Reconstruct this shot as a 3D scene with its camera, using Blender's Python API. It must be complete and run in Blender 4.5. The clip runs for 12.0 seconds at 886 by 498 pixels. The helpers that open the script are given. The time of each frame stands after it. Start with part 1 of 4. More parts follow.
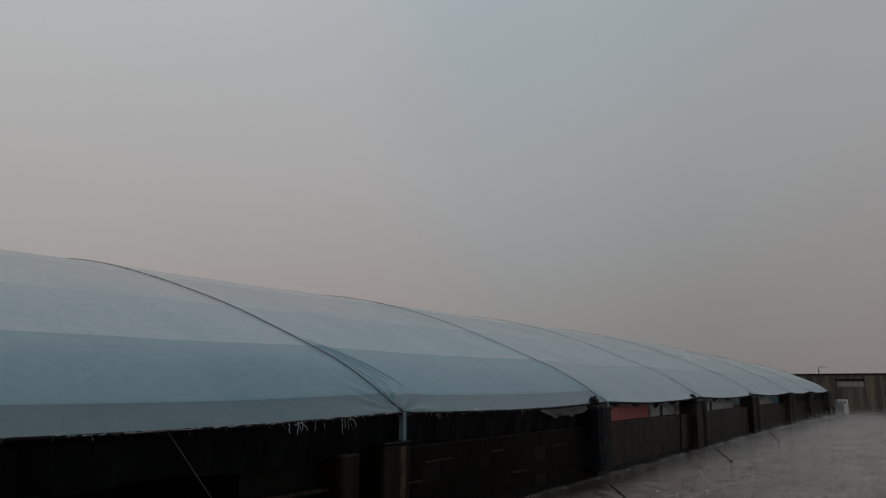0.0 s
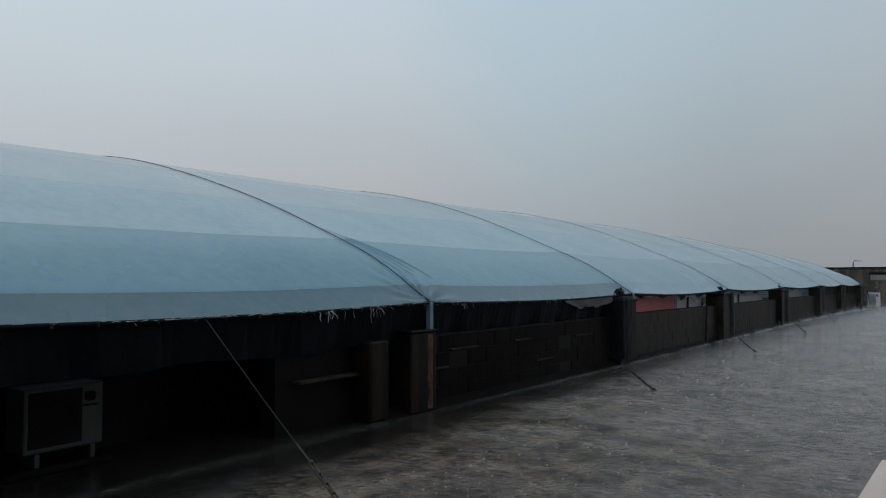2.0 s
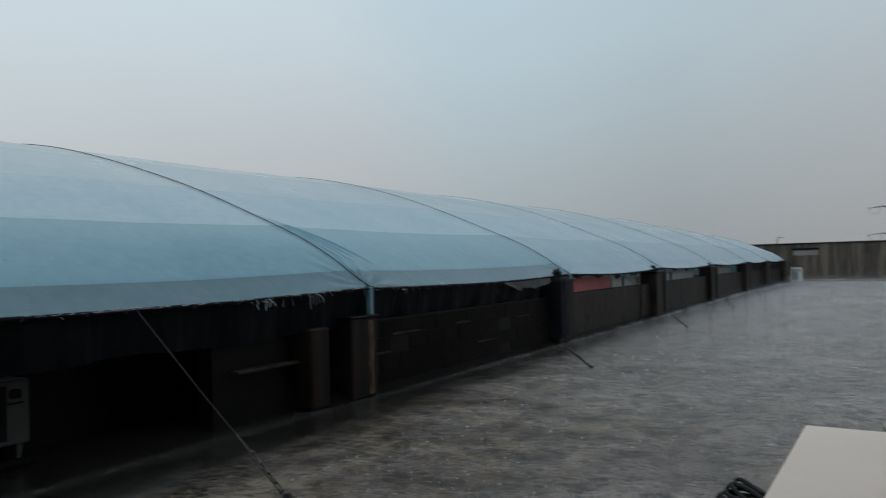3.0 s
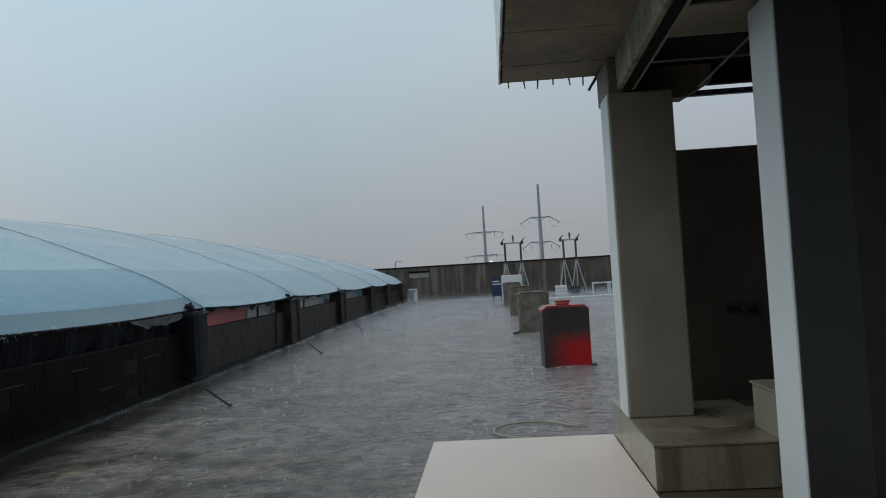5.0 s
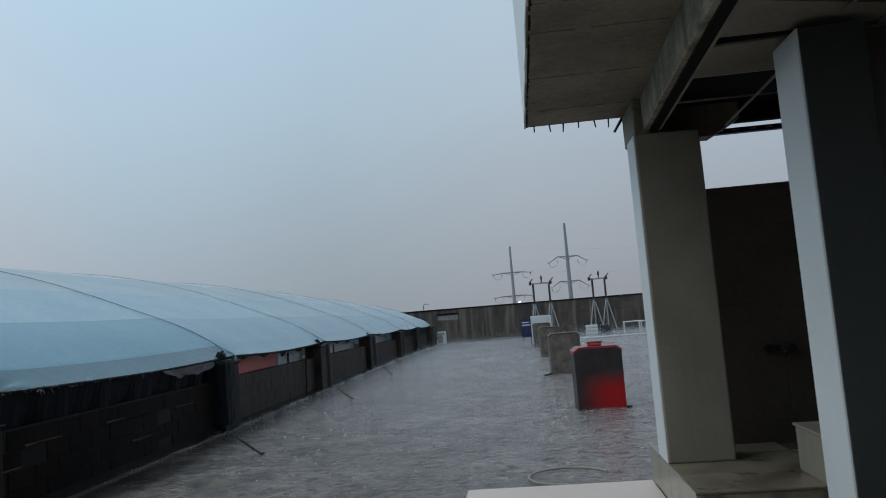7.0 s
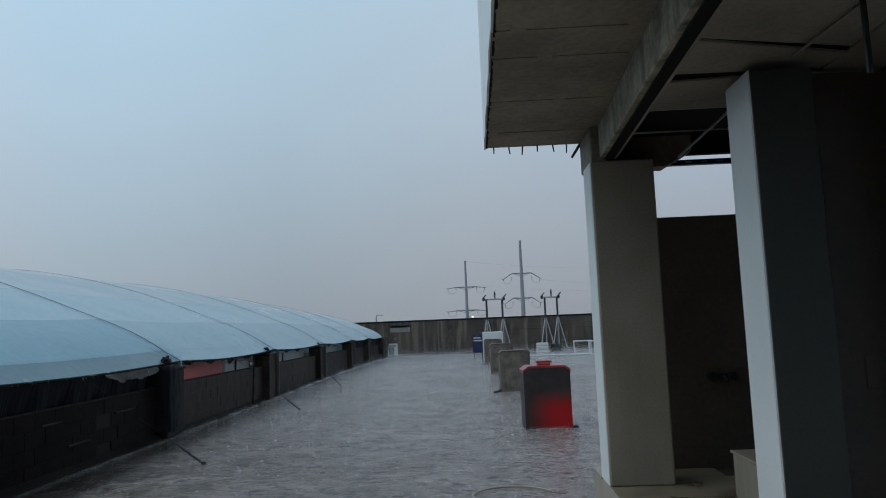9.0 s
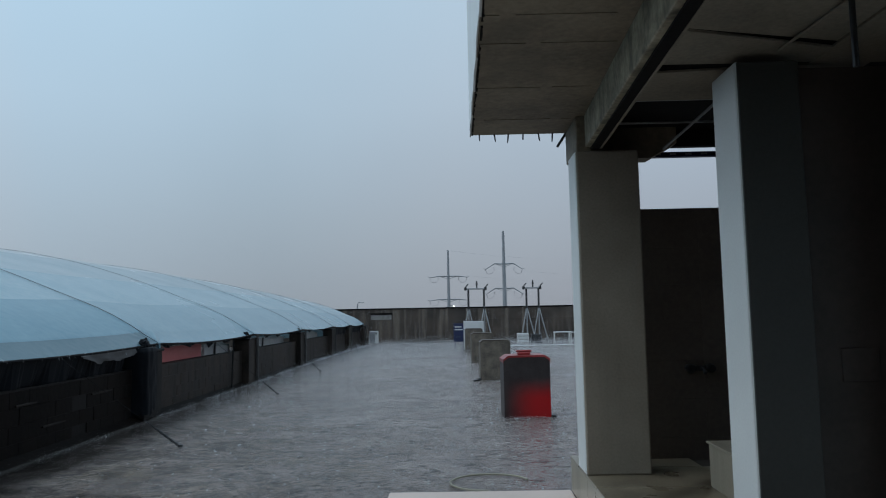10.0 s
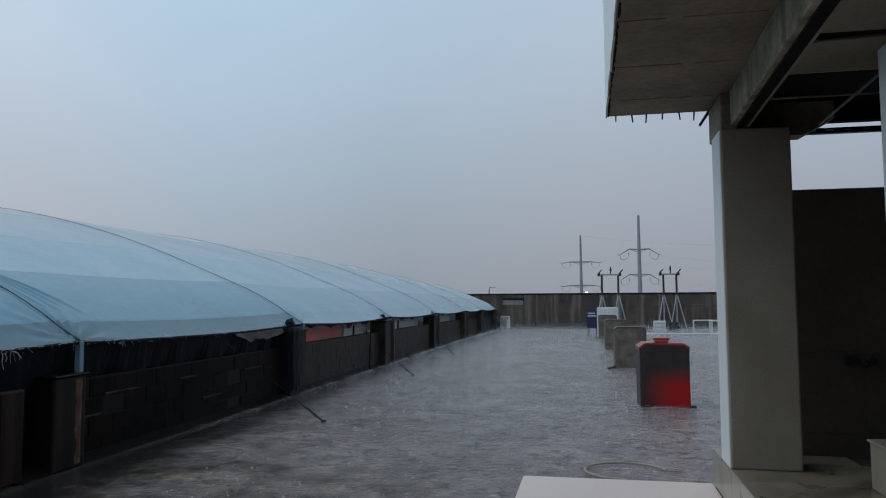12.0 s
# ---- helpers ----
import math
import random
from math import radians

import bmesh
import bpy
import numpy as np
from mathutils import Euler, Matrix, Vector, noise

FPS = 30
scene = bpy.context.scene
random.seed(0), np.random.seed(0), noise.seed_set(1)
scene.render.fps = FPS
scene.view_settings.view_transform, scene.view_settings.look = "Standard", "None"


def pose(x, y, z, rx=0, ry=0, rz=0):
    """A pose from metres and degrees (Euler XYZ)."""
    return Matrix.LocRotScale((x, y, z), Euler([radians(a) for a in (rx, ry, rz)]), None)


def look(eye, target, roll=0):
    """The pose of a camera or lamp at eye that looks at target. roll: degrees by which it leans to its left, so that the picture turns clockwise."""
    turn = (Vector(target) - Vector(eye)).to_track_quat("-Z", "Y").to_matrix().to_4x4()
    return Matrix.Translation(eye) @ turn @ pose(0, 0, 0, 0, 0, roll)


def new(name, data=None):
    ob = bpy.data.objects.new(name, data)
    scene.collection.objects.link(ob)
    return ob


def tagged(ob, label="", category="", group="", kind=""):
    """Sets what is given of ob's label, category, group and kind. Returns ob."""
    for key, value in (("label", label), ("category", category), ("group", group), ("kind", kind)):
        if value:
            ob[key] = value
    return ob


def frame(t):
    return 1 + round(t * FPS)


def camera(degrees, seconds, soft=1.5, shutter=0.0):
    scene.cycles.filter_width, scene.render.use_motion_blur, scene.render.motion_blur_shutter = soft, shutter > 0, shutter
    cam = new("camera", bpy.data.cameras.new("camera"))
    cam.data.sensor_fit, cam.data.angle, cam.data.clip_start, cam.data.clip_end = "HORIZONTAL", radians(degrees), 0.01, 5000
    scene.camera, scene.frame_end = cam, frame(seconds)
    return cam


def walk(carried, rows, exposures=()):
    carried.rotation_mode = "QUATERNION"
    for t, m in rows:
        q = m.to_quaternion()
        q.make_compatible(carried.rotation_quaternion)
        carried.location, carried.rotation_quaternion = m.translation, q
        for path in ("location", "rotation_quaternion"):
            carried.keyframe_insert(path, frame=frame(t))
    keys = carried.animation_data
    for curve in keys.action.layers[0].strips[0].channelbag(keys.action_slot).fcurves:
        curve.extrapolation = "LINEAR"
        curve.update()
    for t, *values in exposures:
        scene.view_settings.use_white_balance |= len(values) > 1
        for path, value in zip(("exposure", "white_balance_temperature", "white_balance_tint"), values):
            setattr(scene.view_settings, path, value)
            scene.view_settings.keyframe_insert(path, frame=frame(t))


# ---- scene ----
cam = camera(62.7, 12.0, soft=1.0, shutter=0.35)
PATH = [
    (0, (-0.628, -0.185, 1.454), (-1.673, 1.481, 1.821), 0.0),
    (0.5, (-0.514, -0.234, 1.495), (-1.578, 1.443, 1.736), 0.4),
    (1, (-0.517, -0.221, 1.47), (-1.641, 1.429, 1.57), -0.5),
    (1.5, (-0.544, -0.207, 1.469), (-1.683, 1.434, 1.58), -0.1),
    (2, (-0.522, -0.216, 1.415), (-1.657, 1.428, 1.499), -0.1),
    (2.5, (-0.518, -0.21, 1.413), (-1.652, 1.436, 1.487), -1.1),
    (3, (-0.529, -0.197, 1.403), (-1.525, 1.537, 1.444), -1.5),
    (3.2, (-0.555, -0.232, 1.418), (-1.406, 1.578, 1.436), -1.5),
    (3.5, (-0.581, -0.112, 1.428), (-1.086, 1.822, 1.486), -1.0),
    (3.7, (-0.615, -0.143, 1.444), (-1.002, 1.818, 1.506), -1.1),
    (5.5, (-0.625, -0.143, 1.505), (-0.642, 1.856, 1.585), -3.8),
    (6, (-0.618, -0.153, 1.513), (-0.684, 1.841, 1.653), -4.7),
    (6.5, (-0.63, -0.178, 1.509), (-0.77, 1.81, 1.674), -4.3),
    (7, (-0.64, -0.145, 1.524), (-0.751, 1.843, 1.711), -4.6),
    (7.5, (-0.641, -0.154, 1.555), (-0.653, 1.838, 1.736), -3.0),
    (9.5, (-0.633, -0.17, 1.554), (-0.611, 1.818, 1.773), -2.0),
    (10, (-0.634, -0.148, 1.538), (-0.576, 1.843, 1.72), -1.1),
    (10.5, (-0.613, -0.141, 1.533), (-0.463, 1.845, 1.713), -0.8),
    (11, (-0.638, -0.204, 1.53), (-0.597, 1.787, 1.718), -0.7),
    (11.5, (-0.66, -0.168, 1.533), (-0.879, 1.813, 1.706), -0.5),
    (12, (-0.654, -0.165, 1.529), (-0.955, 1.806, 1.675), -0.3),
]
EXPOSURES = ((0, -0.74, 8000, 21), (0.5, -0.5, 7600, 20), (1.0, -0.25, 7150, 13), (1.5, -0.09, 6900, 9), (2.0, -0.13, 6870, 12), (2.5, -0.03, 6850, 11), (3.5, 0.0, 6950, 10), (5.5, 0.04, 6580, 9.5), (6.5, -0.01, 6370, 10), (7.5, -0.03, 6350, 10), (9.5, -0.03, 6220, 9.5), (10.5, 0.03, 6180, 9.5), (11.5, -0.05, 6230, 10.5), (12.0, -0.05, 6330, 13))
walk(cam, [(t, look(eye, target, roll)) for t, eye, target, roll in PATH], EXPOSURES)

# ---------- world and light ----------
world = bpy.data.worlds.new("overcast")
scene.world = world
world.use_nodes = True
wn, wl = world.node_tree.nodes, world.node_tree.links
wn.clear()
w_out = wn.new("ShaderNodeOutputWorld")
w_geo = wn.new("ShaderNodeTexCoord")
w_sep = wn.new("ShaderNodeSeparateXYZ")
wl.new(w_geo.outputs["Generated"], w_sep.inputs[0])
w_ramp = wn.new("ShaderNodeValToRGB")
w_ramp.color_ramp.elements[0].position = 0.0
w_ramp.color_ramp.elements[0].color = (0.308, 0.334, 0.37, 1)
w_ramp.color_ramp.elements[1].position = 0.5
w_ramp.color_ramp.elements[1].color = (0.465, 0.615, 0.735, 1)
e = w_ramp.color_ramp.elements.new(0.13)
e.color = (0.362, 0.418, 0.472, 1)
e = w_ramp.color_ramp.elements.new(0.28)
e.color = (0.425, 0.522, 0.607, 1)
wl.new(w_sep.outputs["Z"], w_ramp.inputs[0])
w_x = wn.new("ShaderNodeMapRange")
w_x.inputs["From Min"].default_value, w_x.inputs["From Max"].default_value = -1, 1
wl.new(w_sep.outputs["X"], w_x.inputs["Value"])
w_az = wn.new("ShaderNodeValToRGB")
w_az.color_ramp.elements[0].position = 0.05
w_az.color_ramp.elements[0].color = (0.975, 0.96, 0.94, 1)
w_az.color_ramp.elements[1].position = 0.75
w_az.color_ramp.elements[1].color = (0.72, 0.69, 0.69, 1)
for at_x, tone in ((0.2, (0.925, 0.90, 0.885)), (0.275, (0.80, 0.85, 0.86)), (0.40, (0.735, 0.765, 0.765)), (0.52, (0.79, 0.77, 0.755))):
    e = w_az.color_ramp.elements.new(at_x)
    e.color = (*tone, 1)
wl.new(w_x.outputs[0], w_az.inputs[0])
w_noise = wn.new("ShaderNodeTexNoise")
w_noise.inputs["Scale"].default_value = 2.2
w_noise.inputs["Detail"].default_value = 3
wl.new(w_geo.outputs["Generated"], w_noise.inputs["Vector"])
w_nm = wn.new("ShaderNodeMapRange")
w_nm.inputs["To Min"].default_value = 1.19
w_nm.inputs["To Max"].default_value = 1.38
wl.new(w_noise.outputs["Fac"], w_nm.inputs["Value"])
w_mul = wn.new("ShaderNodeMix")
w_mul.data_type, w_mul.blend_type = "RGBA", "MULTIPLY"
w_mul.inputs["Factor"].default_value = 1
wl.new(w_ramp.outputs[0], w_mul.inputs[6])
wl.new(w_az.outputs[0], w_mul.inputs[7])
w_bg = wn.new("ShaderNodeBackground")
wl.new(w_mul.outputs[2], w_bg.inputs["Color"])
wl.new(w_nm.outputs[0], w_bg.inputs["Strength"])
w_sky = wn.new("ShaderNodeTexSky")
w_sky.sky_type = "NISHITA"
w_sky.sun_disc = False
w_sky.sun_elevation, w_sky.sun_rotation = radians(50), radians(-70)
w_sky.dust_density = 5
w_bg2 = wn.new("ShaderNodeBackground")
w_bg2.inputs["Strength"].default_value = 0.004
wl.new(w_sky.outputs[0], w_bg2.inputs["Color"])
w_add = wn.new("ShaderNodeAddShader")
wl.new(w_bg.outputs[0], w_add.inputs[0])
wl.new(w_bg2.outputs[0], w_add.inputs[1])
wl.new(w_add.outputs[0], w_out.inputs["Surface"])

sun = new("sun", bpy.data.lights.new("sun", "SUN"))
sun.data.energy, sun.data.angle, sun.data.color = 0.5, radians(40), (1, 0.97, 0.93)
sun.matrix_world = look((-20, 4, 26), (0, 10, 0))


# ---------- materials ----------
def material(name, dark, light, rough=(0.5, 0.8), scale=3.0, fine=40.0, bump=0.15, metal=0.0, streak=0.0,
             streak_colour=(0.02, 0.018, 0.015), spec=0.5, coords="Object", streak_scale=5.0):
    """A surface with stains at a large and grain at a small scale; streak: how strongly water marks run down it."""
    m = bpy.data.materials.new(name)
    m.use_nodes = True
    n, l = m.node_tree.nodes, m.node_tree.links
    b = n["Principled BSDF"]
    tc = n.new("ShaderNodeTexCoord")
    big, small = n.new("ShaderNodeTexNoise"), n.new("ShaderNodeTexNoise")
    big.inputs["Scale"].default_value, big.inputs["Detail"].default_value = scale, 6
    small.inputs["Scale"].default_value, small.inputs["Detail"].default_value = fine, 4
    where = n.new("ShaderNodeNewGeometry").outputs["Position"] if coords == "World" else tc.outputs[coords]
    for t in (big, small):
        l.new(where, t.inputs["Vector"])
    mixf = n.new("ShaderNodeMath")
    mixf.operation = "MULTIPLY_ADD"
    mixf.inputs[1].default_value = 0.35
    l.new(small.outputs["Fac"], mixf.inputs[0])
    sc = n.new("ShaderNodeMath")
    sc.operation = "MULTIPLY"
    sc.inputs[1].default_value = 0.65
    l.new(big.outputs["Fac"], sc.inputs[0])
    l.new(sc.outputs[0], mixf.inputs[2])
    ramp = n.new("ShaderNodeValToRGB")
    ramp.color_ramp.elements[0].position, ramp.color_ramp.elements[1].position = 0.32, 0.68
    ramp.color_ramp.elements[0].color, ramp.color_ramp.elements[1].color = (*dark, 1), (*light, 1)
    l.new(mixf.outputs[0], ramp.inputs[0])
    colour = ramp.outputs[0]
    if streak:
        mp = n.new("ShaderNodeMapping")
        mp.inputs["Scale"].default_value = (streak_scale, streak_scale, 0.07 * streak_scale)
        l.new(where, mp.inputs["Vector"])
        st = n.new("ShaderNodeTexNoise")
        st.inputs["Scale"].default_value, st.inputs["Detail"].default_value = 1.0, 5
        l.new(mp.outputs[0], st.inputs["Vector"])
        sr = n.new("ShaderNodeMapRange")
        sr.inputs["From Min"].default_value, sr.inputs["From Max"].default_value = 0.48, 0.66
        sr.inputs["To Max"].default_value = streak
        l.new(st.outputs["Fac"], sr.inputs["Value"])
        mx = n.new("ShaderNodeMix")
        mx.data_type = "RGBA"
        l.new(sr.outputs[0], mx.inputs["Factor"])
        l.new(colour, mx.inputs[6])
        mx.inputs[7].default_value = (*streak_colour, 1)
        colour = mx.outputs[2]
    l.new(colour, b.inputs["Base Color"])
    rr = n.new("ShaderNodeMapRange")
    rr.inputs["To Min"].default_value, rr.inputs["To Max"].default_value = rough
    l.new(big.outputs["Fac"], rr.inputs["Value"])
    l.new(rr.outputs[0], b.inputs["Roughness"])
    b.inputs["Metallic"].default_value = metal
    b.inputs["Specular IOR Level"].default_value = spec
    bp = n.new("ShaderNodeBump")
    bp.inputs["Strength"].default_value, bp.inputs["Distance"].default_value = bump, 0.01
    l.new(mixf.outputs[0], bp.inputs["Height"])
    l.new(bp.outputs[0], b.inputs["Normal"])
    return m


def tarp_material(name, tint, through_light, spec=0.5):
    m = material(name, tuple(c * k for c, k in zip(tint, (0.72, 0.82, 0.86))), tuple(min(1, c * k) for c, k in zip(tint, (1.2, 1.1, 1.08))), (0.16, 0.34), 0.55, 9, 0.1, spec=spec)
    n, l = m.node_tree.nodes, m.node_tree.links
    b, out = n["Principled BSDF"], n["Material Output"]
    tr = n.new("ShaderNodeBsdfTranslucent")
    tr.inputs["Color"].default_value = (*tint, 1)
    mx = n.new("ShaderNodeMixShader")
    mx.inputs[0].default_value = through_light
    l.new(b.outputs[0], mx.inputs[1])
    l.new(tr.outputs[0], mx.inputs[2])
    l.new(mx.outputs[0], out.inputs["Surface"])
    return m


def wet_roof_material():
    """Rain-covered concrete: thin standing water with ripples and splashes, brown silt in the low part by the wall."""
    m = bpy.data.materials.new("wet concrete roof")
    m.use_nodes = True
    n, l = m.node_tree.nodes, m.node_tree.links
    b = n["Principled BSDF"]
    tc = n.new("ShaderNodeTexCoord")

    def noise_at(scale, detail=5.0, rough=0.55):
        t = n.new("ShaderNodeTexNoise")
        t.inputs["Scale"].default_value, t.inputs["Detail"].default_value = scale, detail
        t.inputs["Roughness"].default_value = rough
        l.new(tc.outputs["Object"], t.inputs["Vector"])
        return t.outputs["Fac"]

    def remap(src, a, c, lo, hi):
        r = n.new("ShaderNodeMapRange")
        for k, v in zip(("From Min", "From Max", "To Min", "To Max"), (a, c, lo, hi)):
            r.inputs[k].default_value = v
        l.new(src, r.inputs["Value"])
        return r.outputs[0]

    def math_node(op, a, c):
        k = n.new("ShaderNodeMath")
        k.operation = op
        for i, v in enumerate((a, c)):
            if isinstance(v, (int, float)):
                k.inputs[i].default_value = v
            else:
                l.new(v, k.inputs[i])
        return k.outputs[0]

    def blend(f, a, c):
        k = n.new("ShaderNodeMix")
        k.data_type = "RGBA"
        l.new(f, k.inputs["Factor"])
        for i, v in ((6, a), (7, c)):
            if isinstance(v, tuple):
                k.inputs[i].default_value = (*v, 1)
            else:
                l.new(v, k.inputs[i])
        return k.outputs[2]

    big, mid, fine = noise_at(0.35), noise_at(2.3), noise_at(17.0)
    base = blend(remap(mid, 0.3, 0.7, 0, 1), (0.15, 0.12, 0.108), (0.355, 0.293, 0.268))
    base = blend(remap(fine, 0.45, 0.75, 0, 0.5), base, (0.2, 0.2, 0.2))
    sep = n.new("ShaderNodeSeparateXYZ")
    l.new(tc.outputs["Object"], sep.inputs[0])
    near_wall = remap(sep.outputs["X"], 0.2, -3.0, 0, 1)
    near_end = remap(sep.outputs["Y"], 13.0, 5.8, 0.04, 1)
    silt = math_node("MULTIPLY", math_node("MULTIPLY", near_wall, near_end), remap(mid, 0.3, 0.55, 0.35, 1))
    base = blend(silt, base, (0.1, 0.071, 0.049))
    moss = math_node("MULTIPLY", math_node("MULTIPLY", near_wall, near_end), remap(noise_at(5.0), 0.52, 0.64, 0, 0.8))
    base = blend(moss, base, (0.03, 0.022, 0.014))
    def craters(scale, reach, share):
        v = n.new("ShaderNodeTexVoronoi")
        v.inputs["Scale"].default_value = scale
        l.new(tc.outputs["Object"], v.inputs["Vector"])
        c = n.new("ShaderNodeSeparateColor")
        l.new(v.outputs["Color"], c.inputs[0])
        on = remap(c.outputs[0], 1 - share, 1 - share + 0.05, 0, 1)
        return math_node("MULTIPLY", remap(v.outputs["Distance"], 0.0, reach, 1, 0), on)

    patch = noise_at(1.1, 6, 0.65)
    base = blend(math_node("MULTIPLY", silt, remap(patch, 0.48, 0.62, 0, 0.9)), base, (0.28, 0.222, 0.163))
    base = blend(math_node("MULTIPLY", silt, remap(noise_at(2.7, 7, 0.72), 0.49, 0.59, 0, 0.95)), base, (0.022, 0.016, 0.012))
    base = blend(remap(noise_at(0.9, 6, 0.6), 0.42, 0.68, 0, 0.55), base, (0.38, 0.318, 0.296))
    base = blend(remap(noise_at(4.2, 8, 0.75), 0.52, 0.64, 0, 0.9), base, (0.035, 0.03, 0.028))
    base = blend(remap(noise_at(9.5, 8, 0.75), 0.55, 0.66, 0, 0.7), base, (0.045, 0.041, 0.039))
    base = blend(math_node("MULTIPLY", remap(silt, 0.0, 0.6, 1.0, 0.2), remap(noise_at(7.3, 8, 0.75), 0.56, 0.67, 0, 0.85)), base, (0.56, 0.5, 0.47))
    # Glints and dark dashes of rain ripples, put into the colour as spots.
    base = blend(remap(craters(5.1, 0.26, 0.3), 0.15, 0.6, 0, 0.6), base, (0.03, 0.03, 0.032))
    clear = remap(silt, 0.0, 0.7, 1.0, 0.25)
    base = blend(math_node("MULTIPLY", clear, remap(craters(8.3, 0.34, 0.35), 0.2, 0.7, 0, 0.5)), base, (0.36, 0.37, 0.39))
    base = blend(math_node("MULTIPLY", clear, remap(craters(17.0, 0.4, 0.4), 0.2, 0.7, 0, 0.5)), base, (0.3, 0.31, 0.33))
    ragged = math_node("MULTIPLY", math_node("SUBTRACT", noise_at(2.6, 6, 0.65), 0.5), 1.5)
    # Deck colour falls to near black towards the low wall's foot.
    foot_dark = remap(math_node("ADD", math_node("SUBTRACT", math_node("ADD", sep.outputs["X"], math_node("MULTIPLY", ragged, 0.6)), remap(sep.outputs["Y"], 4.2, 6.6, 0.3, 0.0)), math_node("MULTIPLY", sep.outputs["Y"], -0.031)), -4.35, -5.05, 0, 0.9)
    foot_dark = math_node("MULTIPLY", foot_dark, remap(sep.outputs["Y"], 8.0, 20.0, 1.0, 0.1))
    base = blend(foot_dark, base, (0.007, 0.0065, 0.006))
    lane = math_node("ADD", math_node("ADD", sep.outputs["X"], math_node("MULTIPLY", sep.outputs["Y"], -0.031)), math_node("MULTIPLY", noise_at(1.9, 3), 0.16))
    rim = math_node("SUBTRACT", 1.0, math_node("MULTIPLY", math_node("ABSOLUTE", math_node("ADD", lane, 5.20), 0.0), 7.0))
    rim = math_node("MULTIPLY", remap(rim, 0.0, 0.8, 0, 1), math_node("MULTIPLY", remap(noise_at(9.0, 6, 0.7), 0.4, 0.62, 0.1, 0.9), remap(sep.outputs["Y"], 6.0, 12.0, 0.22, 0.9)))
    base = blend(rim, base, (0.3, 0.285, 0.265))
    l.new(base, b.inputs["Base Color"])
    wet = remap(math_node("ADD", big, math_node("MULTIPLY", mid, 0.35)), 0.5, 0.85, 0.04, 0.19)
    still = remap(foot_dark, 0.1, 0.75, 1.0, 0.15)
    l.new(math_node("MULTIPLY", math_node("ADD", wet, math_node("MULTIPLY", silt, 0.12)), still), b.inputs["Roughness"])
    l.new(remap(math_node("MAXIMUM", silt, foot_dark), 0.0, 1.0, 0.8, 0.2), b.inputs["Specular IOR Level"])
    b.inputs["IOR"].default_value = 1.4
    c1, c2 = craters(5.0, 0.34, 0.35), craters(11.0, 0.4, 0.5)
    height = math_node("ADD", math_node("MULTIPLY", c1, 1.5), math_node("MULTIPLY", c2, 1.0))
    height = math_node("ADD", height, math_node("MULTIPLY", craters(21.0, 0.42, 0.5), 0.45))
    height = math_node("ADD", height, math_node("MULTIPLY", noise_at(7.0, 7, 0.72), 1.9))
    height = math_node("ADD", height, math_node("MULTIPLY", noise_at(3.0, 3), 0.5))
    bp = n.new("ShaderNodeBump")
    bp.inputs["Distance"].default_value = 0.02
    l.new(math_node("MULTIPLY", still, 0.85), bp.inputs["Strength"])
    l.new(height, bp.inputs["Height"])
    l.new(bp.outputs[0], b.inputs["Normal"])
    return m


M_ROOF = wet_roof_material()
# Shade under the eave is put into these near-black wall colours.
M_WALL_DARK = material("near-black concrete", (0.003, 0.0027, 0.0026), (0.0125, 0.0105, 0.0095), (0.3, 0.6), 2.5, 30, 0.35, streak=0.6, streak_colour=(0.005, 0.0045, 0.004), spec=0.12, coords="World")
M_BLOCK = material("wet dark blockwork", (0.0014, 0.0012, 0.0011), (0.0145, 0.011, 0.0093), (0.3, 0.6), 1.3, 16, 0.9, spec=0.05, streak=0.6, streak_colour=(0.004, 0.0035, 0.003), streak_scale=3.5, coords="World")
M_PILLAR = material("stained concrete pillar", (0.0045, 0.0038, 0.0033), (0.06, 0.046, 0.037), (0.35, 0.65), 2.2, 24, 0.5, streak=0.75, streak_colour=(0.006, 0.005, 0.004), streak_scale=4.0, spec=0.15, coords="World")
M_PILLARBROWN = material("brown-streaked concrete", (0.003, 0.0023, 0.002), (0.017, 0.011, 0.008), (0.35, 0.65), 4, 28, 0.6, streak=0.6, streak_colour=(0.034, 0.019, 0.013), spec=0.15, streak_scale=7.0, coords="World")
M_RUST = material("rusty lime run", (0.035, 0.019, 0.013), (0.19, 0.115, 0.078), (0.4, 0.7), 7, 40, 0.4, streak=0.7, streak_colour=(0.05, 0.028, 0.02), spec=0.15, streak_scale=14.0)
M_PARAPET = material("weathered parapet concrete", (0.017, 0.0125, 0.0098), (0.108, 0.081, 0.061), (0.4, 0.8), 0.9, 11, 0.35, streak=0.8, streak_colour=(0.185, 0.15, 0.117), streak_scale=4.4)
M_PARAPET_PALE = material("pale lime patch", (0.2, 0.19, 0.18), (0.3, 0.29, 0.27), (0.5, 0.8), 2, 20, 0.2, streak=0.5)
M_PLASTER = material("cream plaster", (0.225, 0.192, 0.15), (0.345, 0.302, 0.243), (0.5, 0.75), 1.9, 60, 0.15, streak_scale=3.2, streak=0.5, streak_colour=(0.165, 0.152, 0.125))
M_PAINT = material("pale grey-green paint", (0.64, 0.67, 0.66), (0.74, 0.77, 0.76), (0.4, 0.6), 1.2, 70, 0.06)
M_WHITEPAINT = material("white wall paint", (0.74, 0.78, 0.8), (0.84, 0.87, 0.88), (0.4, 0.6), 1.2, 70, 0.06, streak=0.08, streak_colour=(0.4, 0.4, 0.4))
M_FRONTSHADE = material("shaded grey-green pillar front", (0.032, 0.033, 0.0305), (0.05, 0.0515, 0.047), (0.4, 0.6), 1.2, 60, 0.06)
